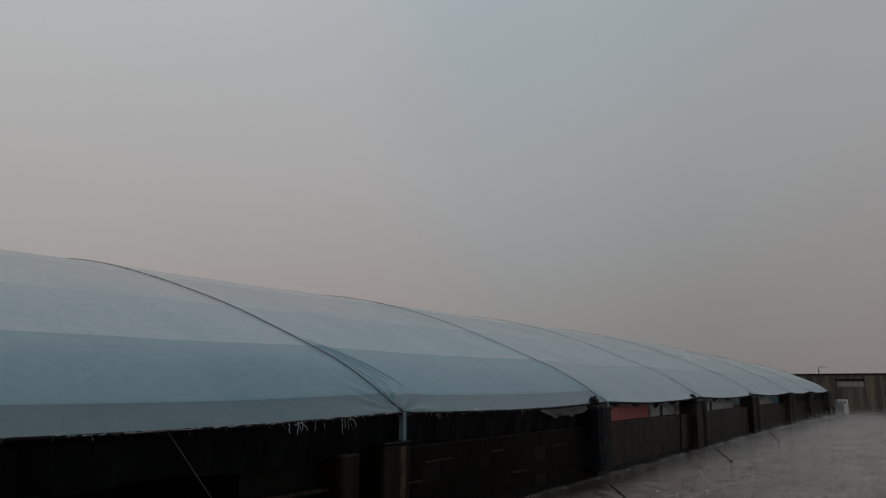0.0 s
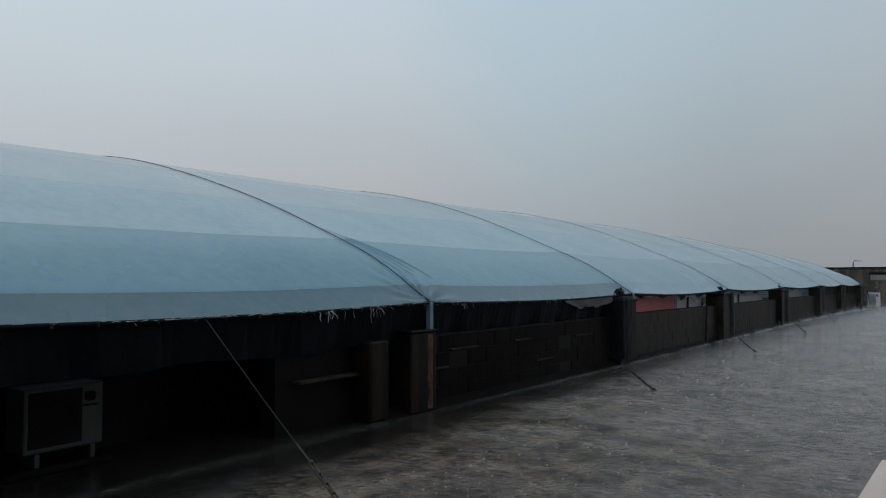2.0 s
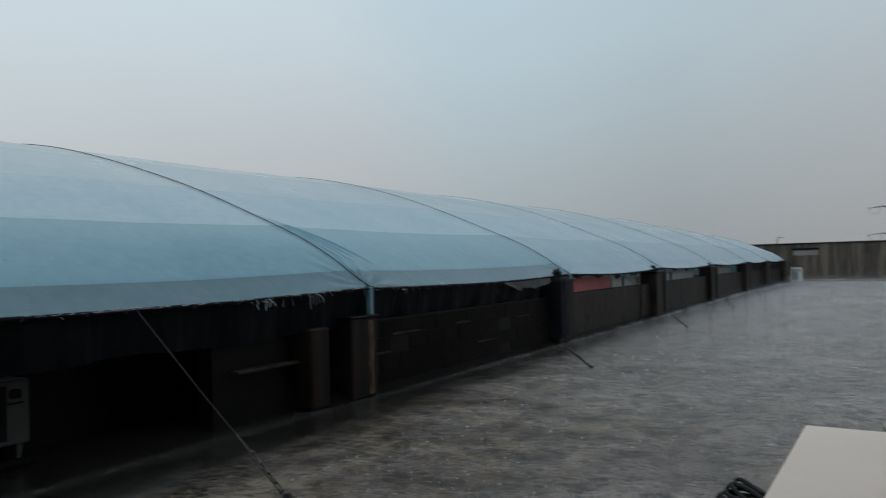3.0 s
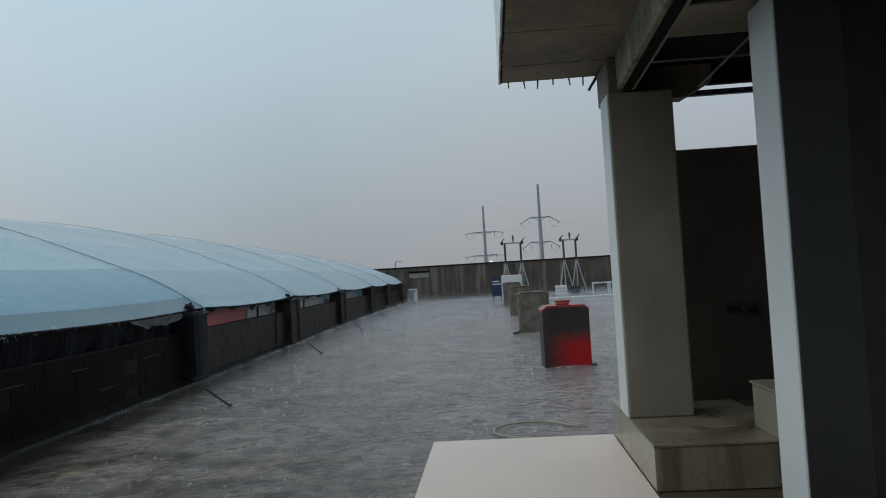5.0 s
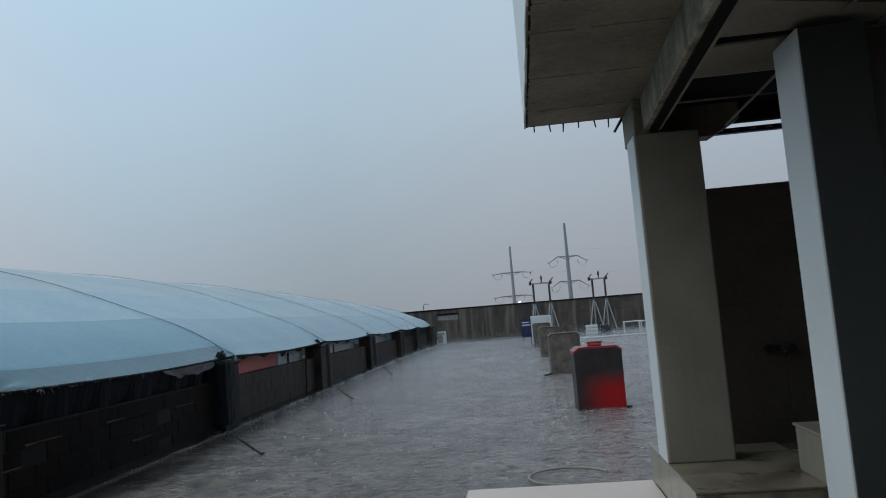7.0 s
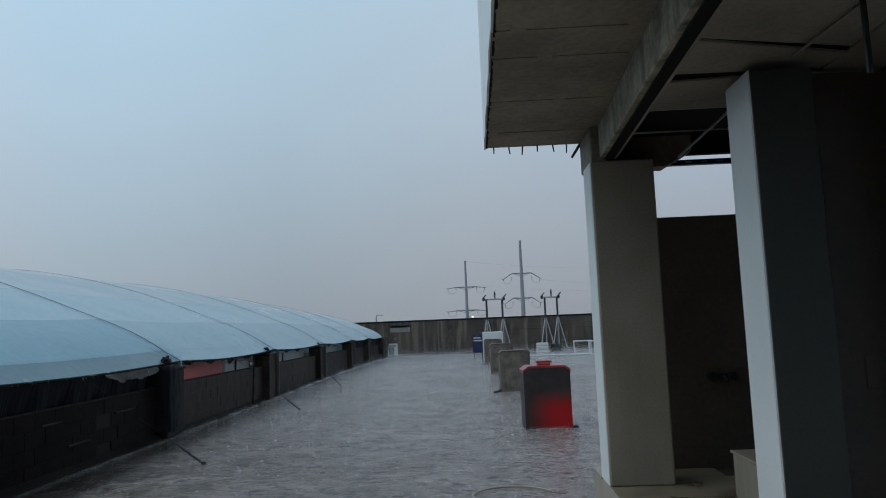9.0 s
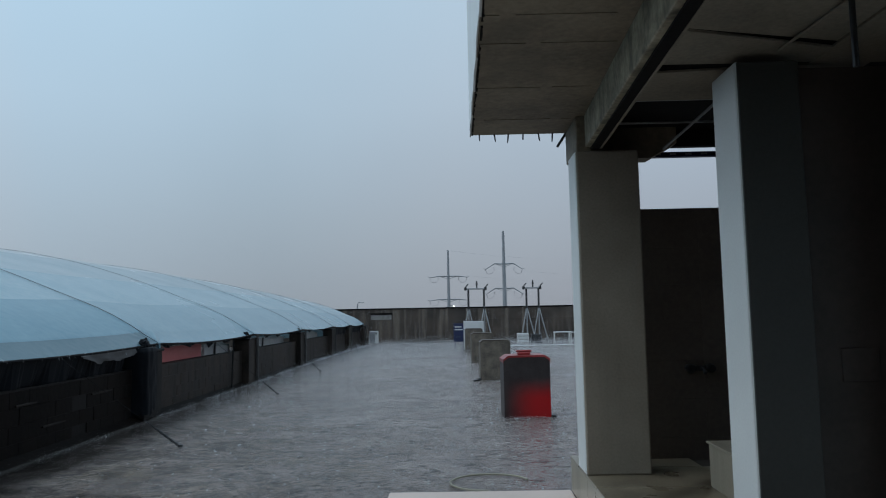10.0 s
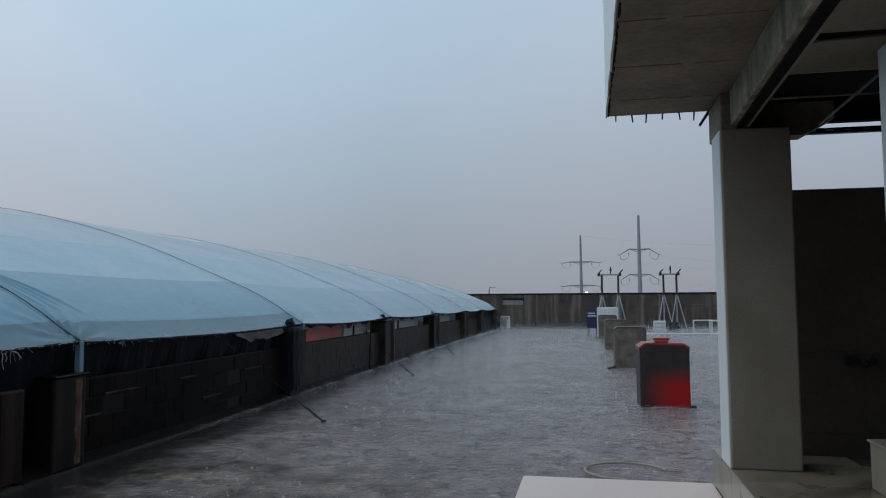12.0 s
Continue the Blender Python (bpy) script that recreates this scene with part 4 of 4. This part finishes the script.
for k, (z, x) in enumerate(((10.1, 9.2), (5.0, 9.4), (11.2, 20.0), (5.8, 20.0), (15.6, 5.2))):
    bm = B()
    tube(bm, [(x + 55 * t, 158 - 8 * t + 30 * t, z - 6 * t * (1 - t)) for t in (j / 14 for j in range(15))], 0.008, 5)
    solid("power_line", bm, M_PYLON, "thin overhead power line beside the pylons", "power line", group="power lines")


def street_lamp(at, h, reach, lit, label):
    s = thing("street_lamp", at, label, "street lamp")
    bm = B()
    rod(bm, (0, 0, 0), (0, 0, h - 0.15), 0.09, 0.05, 8)
    tube(bm, [(0, 0, h - 0.2), (reach * 0.15, 0, h - 0.02), (reach * 0.5, 0, h + 0.04), (reach, 0, h)], 0.035, 6)
    part("pole", bm, M_PYLON, s)
    bm = B()
    box(bm, reach - 0.1, reach + 0.25, -0.1, 0.1, h - 0.04, h + 0.04, 0.02, 2)
    hd = part("head", bm, M_WHITE, s)
    if lit:
        bm = B()
        box(bm, reach - 0.02, reach + 0.2, -0.12, 0.1, h - 0.09, h - 0.045, 0.01)
        part("lens", bm, m_lamp, hd, "glowing lamp lens")


street_lamp((-6.0, 60, -14), 16.72, 0.3, False, "street lamp just showing over the parapet")
street_lamp((2.0, 80, -14), 16.6, 0.7, True, "lit street lamp glowing over the parapet")

# ---------- the porch where the camera stands; it stands 2.6 degrees askew ----------
BEFORE = set(scene.objects)
ASKEW = Matrix.Translation((0.48, 4.95, 0)) @ pose(0, 0, 0, 0, 0, -2.6) @ Matrix.Translation((-0.48, -4.95, 0))
bm = B()
box(bm, -0.96, 0.478, -6, 5.71, -0.01, 0.15, 0.008)
solid("platform", bm, M_CREAM, "smooth cream tiled landing slab beside the roof deck", "landing", "structure")
bm = B()
box(bm, 0.480, 4.5, -6, 4.18, -0.01, 0.146)
solid("floor_porch", bm, M_BROWN, "dark brown tiled porch floor", "floor", "structure")

plinth = thing("plinth", (0, 0, 0), "beige tiled plinth under the column", "plinth", kind="structure")
bm = B()
box(bm, 0.495, 2.6, 4.19, 5.68, 0.0, 0.408)
part("core", bm, M_GROUT, plinth)
for x0, x1, y0, y1 in ((0.475, 1.35, 4.172, 4.60), (1.354, 2.25, 4.172, 4.60), (0.475, 1.35, 4.604, 5.2), (1.354, 2.25, 4.604, 5.2), (0.475, 1.35, 5.204, 5.68)):
    bm = B()
    box(bm, x0, x1, y0, y1, 0.405, 0.42, 0.003)
    part("tile", bm, M_TILE, plinth)
for x0, x1 in ((0.48, 1.35), (1.354, 2.25)):
    bm = B()
    box(bm, x0, x1, 4.178, 4.192, 0.15, 0.404, 0.003)
    part("tile", bm, M_RISER, plinth, "stained beige riser tile")
for y0, y1 in ((4.178, 4.95), (4.954, 5.68)):
    bm = B()
    box(bm, 0.478, 0.492, y0, y1, 0.15, 0.404, 0.003)
    part("tile", bm, M_STEPTILE, plinth, "cream side tile")

step = thing("upper_step", (1.2, 4.2, 0.42), "cream tiled block standing on the plinth", "step", kind="structure")
bm = B()
box(bm, 0, 0.8, -0.15, 0.39, 0, 0.27, 0.004)
part("riser", bm, M_STEPTILE, step)
bm = B()
box(bm, -0.015, 0.8, -0.15, 0.40, 0.27, 0.285, 0.004)
part("tile", bm, M_STEPTILE, step)

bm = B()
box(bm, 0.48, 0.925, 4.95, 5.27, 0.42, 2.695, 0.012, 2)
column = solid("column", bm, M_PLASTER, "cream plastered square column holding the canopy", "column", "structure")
# Pale west face: side light from the sky put into the colour.
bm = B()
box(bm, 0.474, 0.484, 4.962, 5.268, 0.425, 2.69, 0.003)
part("lit_outer_face", bm, M_PAINT, column, "pale outer face, sky light put into its colour")
bm = B()
box(bm, 0.486, 0.60, 4.956, 5.44, 2.69, 2.95, 0.008)
solid("column_head", bm, M_SOFFIT, "rough concrete head of the column", "column head", "structure")

# wall with taps beside the column
bm = B()
box(bm, 0.88, 6.0, 5.5, 5.7, -0.01, 2.34)
tw = solid("wall_taps", bm, M_TILEWALL, "dull brown-grey wall with a pair of taps", "wall", "structure")
tap = thing("tap", (1.455, 5.5, 1.1), "dark metal mixer tap on the wall", "tap")
bm = B()
rod(bm, (-0.09, -0.05, 0), (0.09, -0.05, 0), 0.022, seg=10)
part("bar", bm, M_STEEL, tap)
for x in (-0.08, 0.07):
    bm = B()
    rod(bm, (x, 0.0, 0), (x, -0.07, 0), 0.03, 0.026, 10)
    rod(bm, (x, -0.07, 0), (x, -0.10, 0), 0.038, 0.03, 10)
    part("handle", bm, M_STEEL, tap, "dark chromed tap handle")
bm = B()
tube(bm, [(0, -0.05, 0), (0, -0.12, 0.0), (0, -0.16, -0.03)], 0.014, 8)
part("spout", bm, M_STEEL, tap)

# pillars and walls on the building side
bm = B()
box(bm, 0.985, 1.295, 3.30, 3.62, 0.14, 2.75, 0.012, 2)
pil = solid("pillar_1", bm, M_PAINT, "pale painted square pillar, shade painted on its front", "pillar", "structure")
# Thin dark skin: the front's shade is put into its colour.
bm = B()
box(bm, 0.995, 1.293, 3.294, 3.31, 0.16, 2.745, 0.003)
part("shaded_front", bm, M_FRONTSHADE, pil, "dark front, its shade put into the colour")
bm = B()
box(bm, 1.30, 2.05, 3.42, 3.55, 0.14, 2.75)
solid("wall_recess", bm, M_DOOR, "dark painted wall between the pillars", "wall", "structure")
bm = B()
box(bm, 1.47, 1.65, 3.411, 3.42, 1.18, 1.34, 0.003)
solid("switch_panel", bm, M_DOOR, "dark switch box on the recessed wall", "switch box")
bm = B()
box(bm, 1.65, 1.95, -6, 3.14, 0.14, 2.75, 0.012, 2)
solid("wall_east_porch", bm, M_WHITEPAINT, "pale painted wall along the porch", "wall", "structure")
bm = B()
box(bm, 2.05, 6.0, 3.42, 3.6, 0.14, 2.95)
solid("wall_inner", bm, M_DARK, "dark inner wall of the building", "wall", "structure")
bm = B()
box(bm, -0.3, 6.0, -6.2, -6.0, 0, 2.95)
solid("wall_south_porch", bm, M_PLASTER, "plain plastered back wall of the porch", "wall", "structure")
bm = B()
box(bm, 5.8, 6.0, -6, 5.5, 0, 2.95)
solid("wall_far_east", bm, M_PLASTER, "plain plastered side wall of the building", "wall", "structure")

# Unseen walls and slab, added to block light from behind the camera.
bm = B()
box(bm, -3.4, -0.97, -1.3, -1.1, -0.01, 3.6)
solid("wall_light_block", bm, M_PLASTER, "unseen plastered wall added to cut light from behind", "wall", "structure")
bm = B()
box(bm, -1.17, -0.97, -6.0, -1.3, -0.01, 4.1)
solid("wall_side_light_block", bm, M_PLASTER, "unseen plastered side wall added to cut light", "wall", "structure")
bm = B()
box(bm, -0.97, -0.27, -6.0, -0.9, 2.95, 3.15)
solid("ceiling_light_block", bm, M_SOFFIT, "unseen concrete slab added to cut light", "ceiling", "structure")

# canopy slab with its upstand
bm = B()
vs = [bm.verts.new(c) for c in ((-0.26, 5.45, 2.95), (6.0, 5.45, 2.95), (6.0, -6.2, 2.95), (-0.26, -6.2, 2.95),
                                (-0.26, 5.45, 3.15), (6.0, 5.45, 3.15), (6.0, -6.2, 3.15), (-0.26, -6.2, 3.15))]
for f in ((0, 1, 2, 3), (4, 5, 6, 7), (0, 1, 5, 4), (1, 2, 6, 5), (2, 3, 7, 6), (3, 0, 4, 7)):
    bm.faces.new([vs[k] for k in f])
for k in range(14):
    y = 5.0 - 0.62 * k - 0.13 * ((k * 7) % 3)
    for j in range(9):
        xa = -0.25 + 0.08 * j
        if (j * 5 + k * 3) % 7:
            box(bm, xa, xa + 0.08, y + 0.003 * ((j * 3 + k) % 3), y + 0.005 + 0.003 * ((j + k) % 3), 2.946, 2.951)
solid("ceiling_canopy", bm, M_SOFFIT, "bare board-marked concrete canopy slab", "ceiling", "structure")
bm = B()
for k in range(40):
    y0 = 5.45 - k * 0.29
    y1 = y0 - 0.29
    xa, xb = -0.265 - 0.004 * ((k * 3) % 2), -0.265 - 0.004 * ((k * 3 + 3) % 2)
    dz = 0.006 * ((k * 5) % 4)
    vv = [bm.verts.new(c) for c in ((xa, y0, 2.938 + dz), (xa + 0.012, y0, 2.938 + dz), (xb + 0.012, y1, 2.94 + dz), (xb, y1, 2.94 + dz),
                                    (xa, y0, 4.1), (xa + 0.14, y0, 4.1), (xb + 0.14, y1, 4.1), (xb, y1, 4.1))]
    for f in ((0, 1, 2, 3), (4, 5, 6, 7), (0, 1, 5, 4), (1, 2, 6, 5), (2, 3, 7, 6), (3, 0, 4, 7)):
        bm.faces.new([vv[j] for j in f])
solid("trim_upstand", bm, M_PAINT, "pale painted upstand along the canopy's edge", "upstand", "structure")

bm = B()
box(bm, 0.475, 0.565, -6, 4.94, 2.715, 2.95, 0.006)
beam = solid("beam_long", bm, M_BEAM, "mildewed concrete beam along the canopy", "beam", "structure")
# Black strip along the beam's underside.
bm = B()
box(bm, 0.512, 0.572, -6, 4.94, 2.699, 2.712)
channel = solid("trim_black_strip", bm, M_DARK, "black strip under the beam", "channel", "structure")
bm = B()
box(bm, 0.575, 0.593, -6, 4.94, 2.700, 2.716, 0.002)
lip = solid("trim_lip", bm, M_BOARD, "thin pale lip beside the black strip", "trim", "structure")
for ob in (beam, channel, lip):
    ob.matrix_basis = Matrix.Translation((0.5, 2.9, 0)) @ pose(0, 0, 0, 0, 0, -2.0) @ Matrix.Translation((-0.5, -2.9, 0))
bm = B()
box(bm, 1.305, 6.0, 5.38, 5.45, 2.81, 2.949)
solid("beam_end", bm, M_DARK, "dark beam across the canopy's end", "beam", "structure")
bm = B()
vs = [bm.verts.new(c) for c in ((0.60, 5.27, 2.70), (1.10, 5.27, 2.70), (1.30, 5.27, 2.81), (1.30, 5.27, 2.949), (0.60, 5.27, 2.949))]
vb = [bm.verts.new(v.co + Vector((0, 0.17, 0))) for v in vs]
bm.faces.new(vs)
bm.faces.new(vb[::-1])
for k in range(5):
    bm.faces.new((vs[k], vb[k], vb[(k + 1) % 5], vs[(k + 1) % 5]))
solid("column_bracket", bm, M_SOFFIT, "rough concrete bracket sloping up from the column", "bracket", "structure")
rail = thing("cable_tray", (1.05, 5.42, 2.735), "dark perforated cable tray spanning the opening", "cable tray", kind="structure")
bm = B()
box(bm, 0, 4.5, 0, 0.05, 0.0, 0.04, 0.004)
tray = part("tray", bm, M_NAVY, rail)
for k in range(14):
    bm = B()
    box(bm, 0.12 + 0.12 * k, 0.17 + 0.12 * k, -0.003, 0.0, 0.015, 0.027)
    part("slot", bm, M_GALV, tray)


def board(bm, corners, thick=0.012):
    lo = [bm.verts.new(c) for c in corners]
    hi = [bm.verts.new((x, y, z + thick)) for x, y, z in corners]
    bm.faces.new(lo)
    bm.faces.new(hi[::-1])
    for k in range(4):
        bm.faces.new((lo[k], lo[(k + 1) % 4], hi[(k + 1) % 4], hi[k]))


# crumbling drip edge along the canopy
bm = B()
rng = random.Random(5)
y = 5.43
while y > -2.0:
    ln = rng.uniform(0.01, 0.06)
    if rng.random() > 0.12:
        box(bm, -0.252, -0.252 + rng.uniform(0.004, 0.016), y - ln, y, 2.95 - rng.uniform(0.002, 0.009), 2.951)
    y -= ln
solid("trim_drip_edge", bm, M_DARK, "dark crumbling drip edge under the canopy's rim", "drip edge", "structure")

# hung ceiling boards with gaps
bm = B()
board(bm, ((0.575, 3.61, 2.80), (1.75, 3.46, 2.79), (1.75, 4.07, 2.79), (0.575, 4.07, 2.79)))
board(bm, ((0.575, 2.962, 2.79), (1.42, 3.20, 2.772), (1.42, 3.45, 2.79), (0.575, 3.42, 2.785)))
board(bm, ((0.575, 1.7, 2.79), (1.42, 1.7, 2.79), (1.42, 3.16, 2.79), (0.575, 2.95, 2.795)))
board(bm, ((1.425, 1.7, 2.785), (3.2, 1.7, 2.79), (3.2, 3.45, 2.79), (1.425, 3.45, 2.78)))
board(bm, ((0.575, 0.5, 2.79), (3.2, 0.5, 2.79), (3.2, 1.69, 2.79), (0.575, 1.69, 2.79)))
board(bm, ((0.575, -6, 2.79), (3.2, -6, 2.79), (3.2, 0.49, 2.79), (0.575, 0.49, 2.79)))
board(bm, ((3.205, -6, 2.79), (6.0, -6, 2.79), (6.0, 4.07, 2.79), (3.205, 4.07, 2.79)))
solid("ceiling_boards", bm, M_BOARD, "sagging cement ceiling boards with open gaps", "ceiling", "structure")
# Black sheet under the slab: the unlit void's shade put into a colour.
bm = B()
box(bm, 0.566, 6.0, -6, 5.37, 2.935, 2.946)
solid("ceiling_void", bm, M_DARK, "black sheet for the unlit void above the boards", "ceiling", "structure")
bm = B()
rod(bm, (1.15, 5.1, 2.73), (1.26, 4.3, 2.84), 0.010, seg=6)
solid("brace_rod", bm, M_GALV, "thin slanting brace rod under the canopy", "brace rod")
for y in (4.62, 4.09):
    bm = B()
    rod(bm, (0.575, y, 2.80), (3.2, y, 2.80), 0.008, seg=6)
    solid("hanger_bar", bm, M_GALV, "thin ceiling hanger bar in the open void", "hanger bar", group="hanger bars")
bm = B()
tube(bm, [(1.19, 1.9, 2.775), (1.21, 2.66, 2.775), (1.16, 3.19, 2.765)], 0.008, 6)
solid("conduit", bm, M_BOARD, "dusty conduit run under the ceiling boards", "conduit")
bm = B()
rod(bm, (1.125, 2.5, 2.79), (1.125, 2.5, 2.44), 0.012, seg=8)
solid("hanger_pipe", bm, M_STEEL, "short dark pipe hanging from the ceiling", "pipe")

# steel stubs hanging from the canopy's end
for k in range(7):
    bm = B()
    rod(bm, (0, 0, 0.02), (0.012 * math.sin(k * 2.0), 0, -0.05 - 0.01 * (k % 3)), 0.007, 0.005, 6)
    solid("steel_stub", bm, M_STEEL, "short rusty bar end under the canopy's edge", "bar end", group="bar ends", at=(-0.19 + 0.115 * k, 5.43, 2.95))
bm = B()
rod(bm, (0.50, 5.44, 2.96), (0.42, 5.44, 2.84), 0.012, 0.01, 6)
solid("steel_stub", bm, M_STEEL, "longer bent bar end by the column head", "bar end", group="bar ends")

for ob in list(scene.objects):
    if ob not in BEFORE and ob.parent is None:
        ob.matrix_basis = ASKEW @ ob.matrix_basis

# crowns thrown up by the rain on the flooded deck
rng = random.Random(77)
verts, faces = [], []
for k in range(3800):
    y = 3.0 + 36 * rng.random() ** 1.7
    x = rng.uniform(-3.9, 0.5 + 0.42 * y)
    if (-1.0 < x < 0.7 and y < 6.1) or (x > 0.4 and y < 6.1):
        continue
    r0 = rng.uniform(0.005, 0.011) * (1.7 if rng.random() < 0.12 else 1.0) * min(1, 0.2 + y / 11)
    h = r0 * rng.uniform(0.25, 0.9)
    turn = rng.uniform(0, 6.28)
    i0 = len(verts)
    for j in range(5):
        a = turn + j * 1.2566
        verts.append((x + r0 * math.cos(a), y + 1.5 * r0 * math.sin(a), -0.002))
        verts.append((x + 1.35 * r0 * math.cos(a + 0.3), y + 1.9 * r0 * math.sin(a + 0.3), h * rng.uniform(0.3, 1.0)))
    for j in range(5):
        p, q = i0 + 2 * j, i0 + 2 * ((j + 1) % 5)
        faces.append((p, q, p + 1))
        if j % 2:
            faces.append((q, q + 1, p + 1))
me = bpy.data.meshes.new("rain_splashes")
me.from_pydata(verts, [], faces)
me.materials.append(M_SPLASH)
tagged(new("rain_splashes", me), "small white crowns of splashing rain on the flooded deck", "splashes", kind="stuff")

# fine spray thrown up where the rain strikes: low over the deck, thicker along the wall's foot
M_SPRAY = bpy.data.materials.new("water spray")
M_SPRAY.use_nodes = True
sn, sl = M_SPRAY.node_tree.nodes, M_SPRAY.node_tree.links
s_mix, s_thru = sn.new("ShaderNodeMixShader"), sn.new("ShaderNodeBsdfTranslucent")
sn["Principled BSDF"].inputs["Base Color"].default_value = (0.84, 0.85, 0.87, 1)
sn["Principled BSDF"].inputs["Roughness"].default_value = 0.3
s_thru.inputs["Color"].default_value = (0.84, 0.85, 0.87, 1)
sl.new(sn["Principled BSDF"].outputs[0], s_mix.inputs[1])
sl.new(s_thru.outputs[0], s_mix.inputs[2])
sl.new(s_mix.outputs[0], sn["Material Output"].inputs["Surface"])
nrng = np.random.default_rng(11)


def spray(centres, radii, label):
    """One tiny four-sided drop at each centre."""
    n = len(centres)
    tetra = np.array(((1, 1, 1), (1, -1, -1), (-1, 1, -1), (-1, -1, 1))) * 0.75
    turn = nrng.uniform(0, 6.28, n)
    c, s_ = np.cos(turn), np.sin(turn)
    v = np.repeat(tetra[None], n, 0)
    v = np.stack((v[..., 0] * c[:, None] - v[..., 1] * s_[:, None], v[..., 0] * s_[:, None] + v[..., 1] * c[:, None], v[..., 2]), -1)
    v = (v * radii[:, None, None] + centres[:, None]).reshape(-1, 3)
    f = (np.arange(n)[:, None, None] * 4 + np.array(((0, 1, 2), (0, 3, 1), (0, 2, 3), (1, 3, 2)))[None]).reshape(-1, 3)
    me = bpy.data.meshes.new("rain_spray")
    me.from_pydata(v.tolist(), [], f.tolist())
    me.materials.append(M_SPRAY)
    tagged(new("rain_spray", me), label, "spray", kind="stuff")


n_far = 150000
sy = 17 + 24.6 * nrng.random(n_far) ** 0.7
sx = -4.9 + 0.031 * (sy - 6.3) + (5.6 + 0.3 * sy) * nrng.random(n_far)
sz = 0.003 + np.minimum(nrng.exponential(0.11, n_far), 0.8)
spray(np.stack((sx, sy, sz), -1), nrng.uniform(0.00009, 0.00016, n_far) * sy, "fine rain spray hanging low over the flooded deck")
sy = 7.6 + 31 * nrng.random(16000) ** 0.75
sy = sy[np.sin(sy * 5.3) + np.sin(sy * 2.1 + 1) + nrng.normal(0, 0.7, 16000) > -0.3]
n_foot = len(sy)
sx = -5.2 + 0.031 * (sy - 6.3) + 0.0022 * np.maximum(0, sy - 24.3) ** 2 + np.abs(nrng.normal(0.13, 0.05, n_foot))
sz = 0.002 + nrng.exponential(0.012, n_foot) * (0.5 + sy / 14)
spray(np.stack((sx, sy, sz), -1), nrng.uniform(0.00008, 0.00024, n_foot) * sy, "white spray along the low wall's foot")
for px, py in ((0.905, 10.8), (1.04, 16.9)):
    n_ped = 600
    sx = px + nrng.normal(0, 0.22, n_ped)
    sy = py - np.abs(nrng.normal(0.02, 0.07, n_ped))
    sz = 0.002 + nrng.exponential(0.012, n_ped)
    spray(np.stack((sx, sy, sz), -1), nrng.uniform(0.0012, 0.003, n_ped), "white spray round the foot of a pedestal")

# the rain itself, falling over the far half of the roof
n_rain = 110000
ry = 19 + 23 * nrng.random(n_rain)
rx = -17 + 31 * nrng.random(n_rain)
s_tent = np.clip((-4.7 - rx) / 8.1, 0, 1.4)
low = np.where(rx < -4.7, 1.3 + 2.36 * (2 * s_tent - s_tent ** 2), 0.02)
rz = low + 0.05 + (3.2 - 0.35 * low) * nrng.random(n_rain)
spray(np.stack((rx, ry, rz), -1), nrng.uniform(0.00005, 0.00009, n_rain) * ry, "fine drops of heavy rain falling over the roof")

# hose on the wet deck
bm = B()
tube(bm, [(-0.05 + 0.36 * math.cos(t), 6.62 + 0.33 * math.sin(t), 0.02) for t in (0.2 + 4.4 * k / 30 for k in range(31))], 0.010, 8)
solid("hose", bm, M_HOSE, "loop of dirty cream hose on the wet deck", "hose")
# black cable heap beside the landing
heap = thing("cable_heap", (-1.17, 4.2, 0), "tangle of black cable lying beside the landing", "cable")
for k in range(5):
    bm = B()
    tube(bm, [(0.12 * math.cos(t + k) + 0.02 * k, 0.16 * math.sin(t + k * 0.7), 0.02 + 0.018 * k + 0.01 * math.sin(3 * t)) for t in (2 * math.pi * j / 24 for j in range(25))], 0.012, 6)
    part("coil", bm, M_GRILLE, heap)

# ---------- concrete blocks on the face of the low wall ----------
block_mesh = []
for v in range(3):
    bm = B()
    box(bm, 0, 0.024, 0.0005 + 0.001 * v, 0.3895 - 0.001 * v, 0.0005, 0.1915 - 0.001 * v, 0.0025)
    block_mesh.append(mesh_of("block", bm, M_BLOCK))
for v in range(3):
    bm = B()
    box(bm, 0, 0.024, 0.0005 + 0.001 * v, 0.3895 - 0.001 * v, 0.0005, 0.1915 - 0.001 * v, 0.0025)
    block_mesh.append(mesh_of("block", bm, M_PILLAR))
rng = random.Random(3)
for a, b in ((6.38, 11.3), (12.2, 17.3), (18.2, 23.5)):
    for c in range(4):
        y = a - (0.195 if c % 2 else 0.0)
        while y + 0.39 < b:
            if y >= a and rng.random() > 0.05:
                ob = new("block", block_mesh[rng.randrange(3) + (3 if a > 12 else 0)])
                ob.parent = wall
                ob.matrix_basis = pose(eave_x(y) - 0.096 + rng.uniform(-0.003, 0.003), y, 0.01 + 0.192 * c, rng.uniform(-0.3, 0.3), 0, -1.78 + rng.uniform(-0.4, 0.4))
            y += 0.39

# ---------- tiles on the wall with the taps ----------
bm = B()
box(bm, 0.0015, 0.5985, -0.004, 0.0, 0.0015, 0.2885, 0.0015)
tile_mesh = mesh_of("tile", bm, M_TILEWALL)
for c in range(8):
    for k in range(3):
        ob = new("tile", tile_mesh)
        ob.parent = tw
        ob.location = (0.90 + 0.6 * k, 5.5, 0.0 + 0.29 * c)
        if c == 7:
            ob.scale.z = 0.9
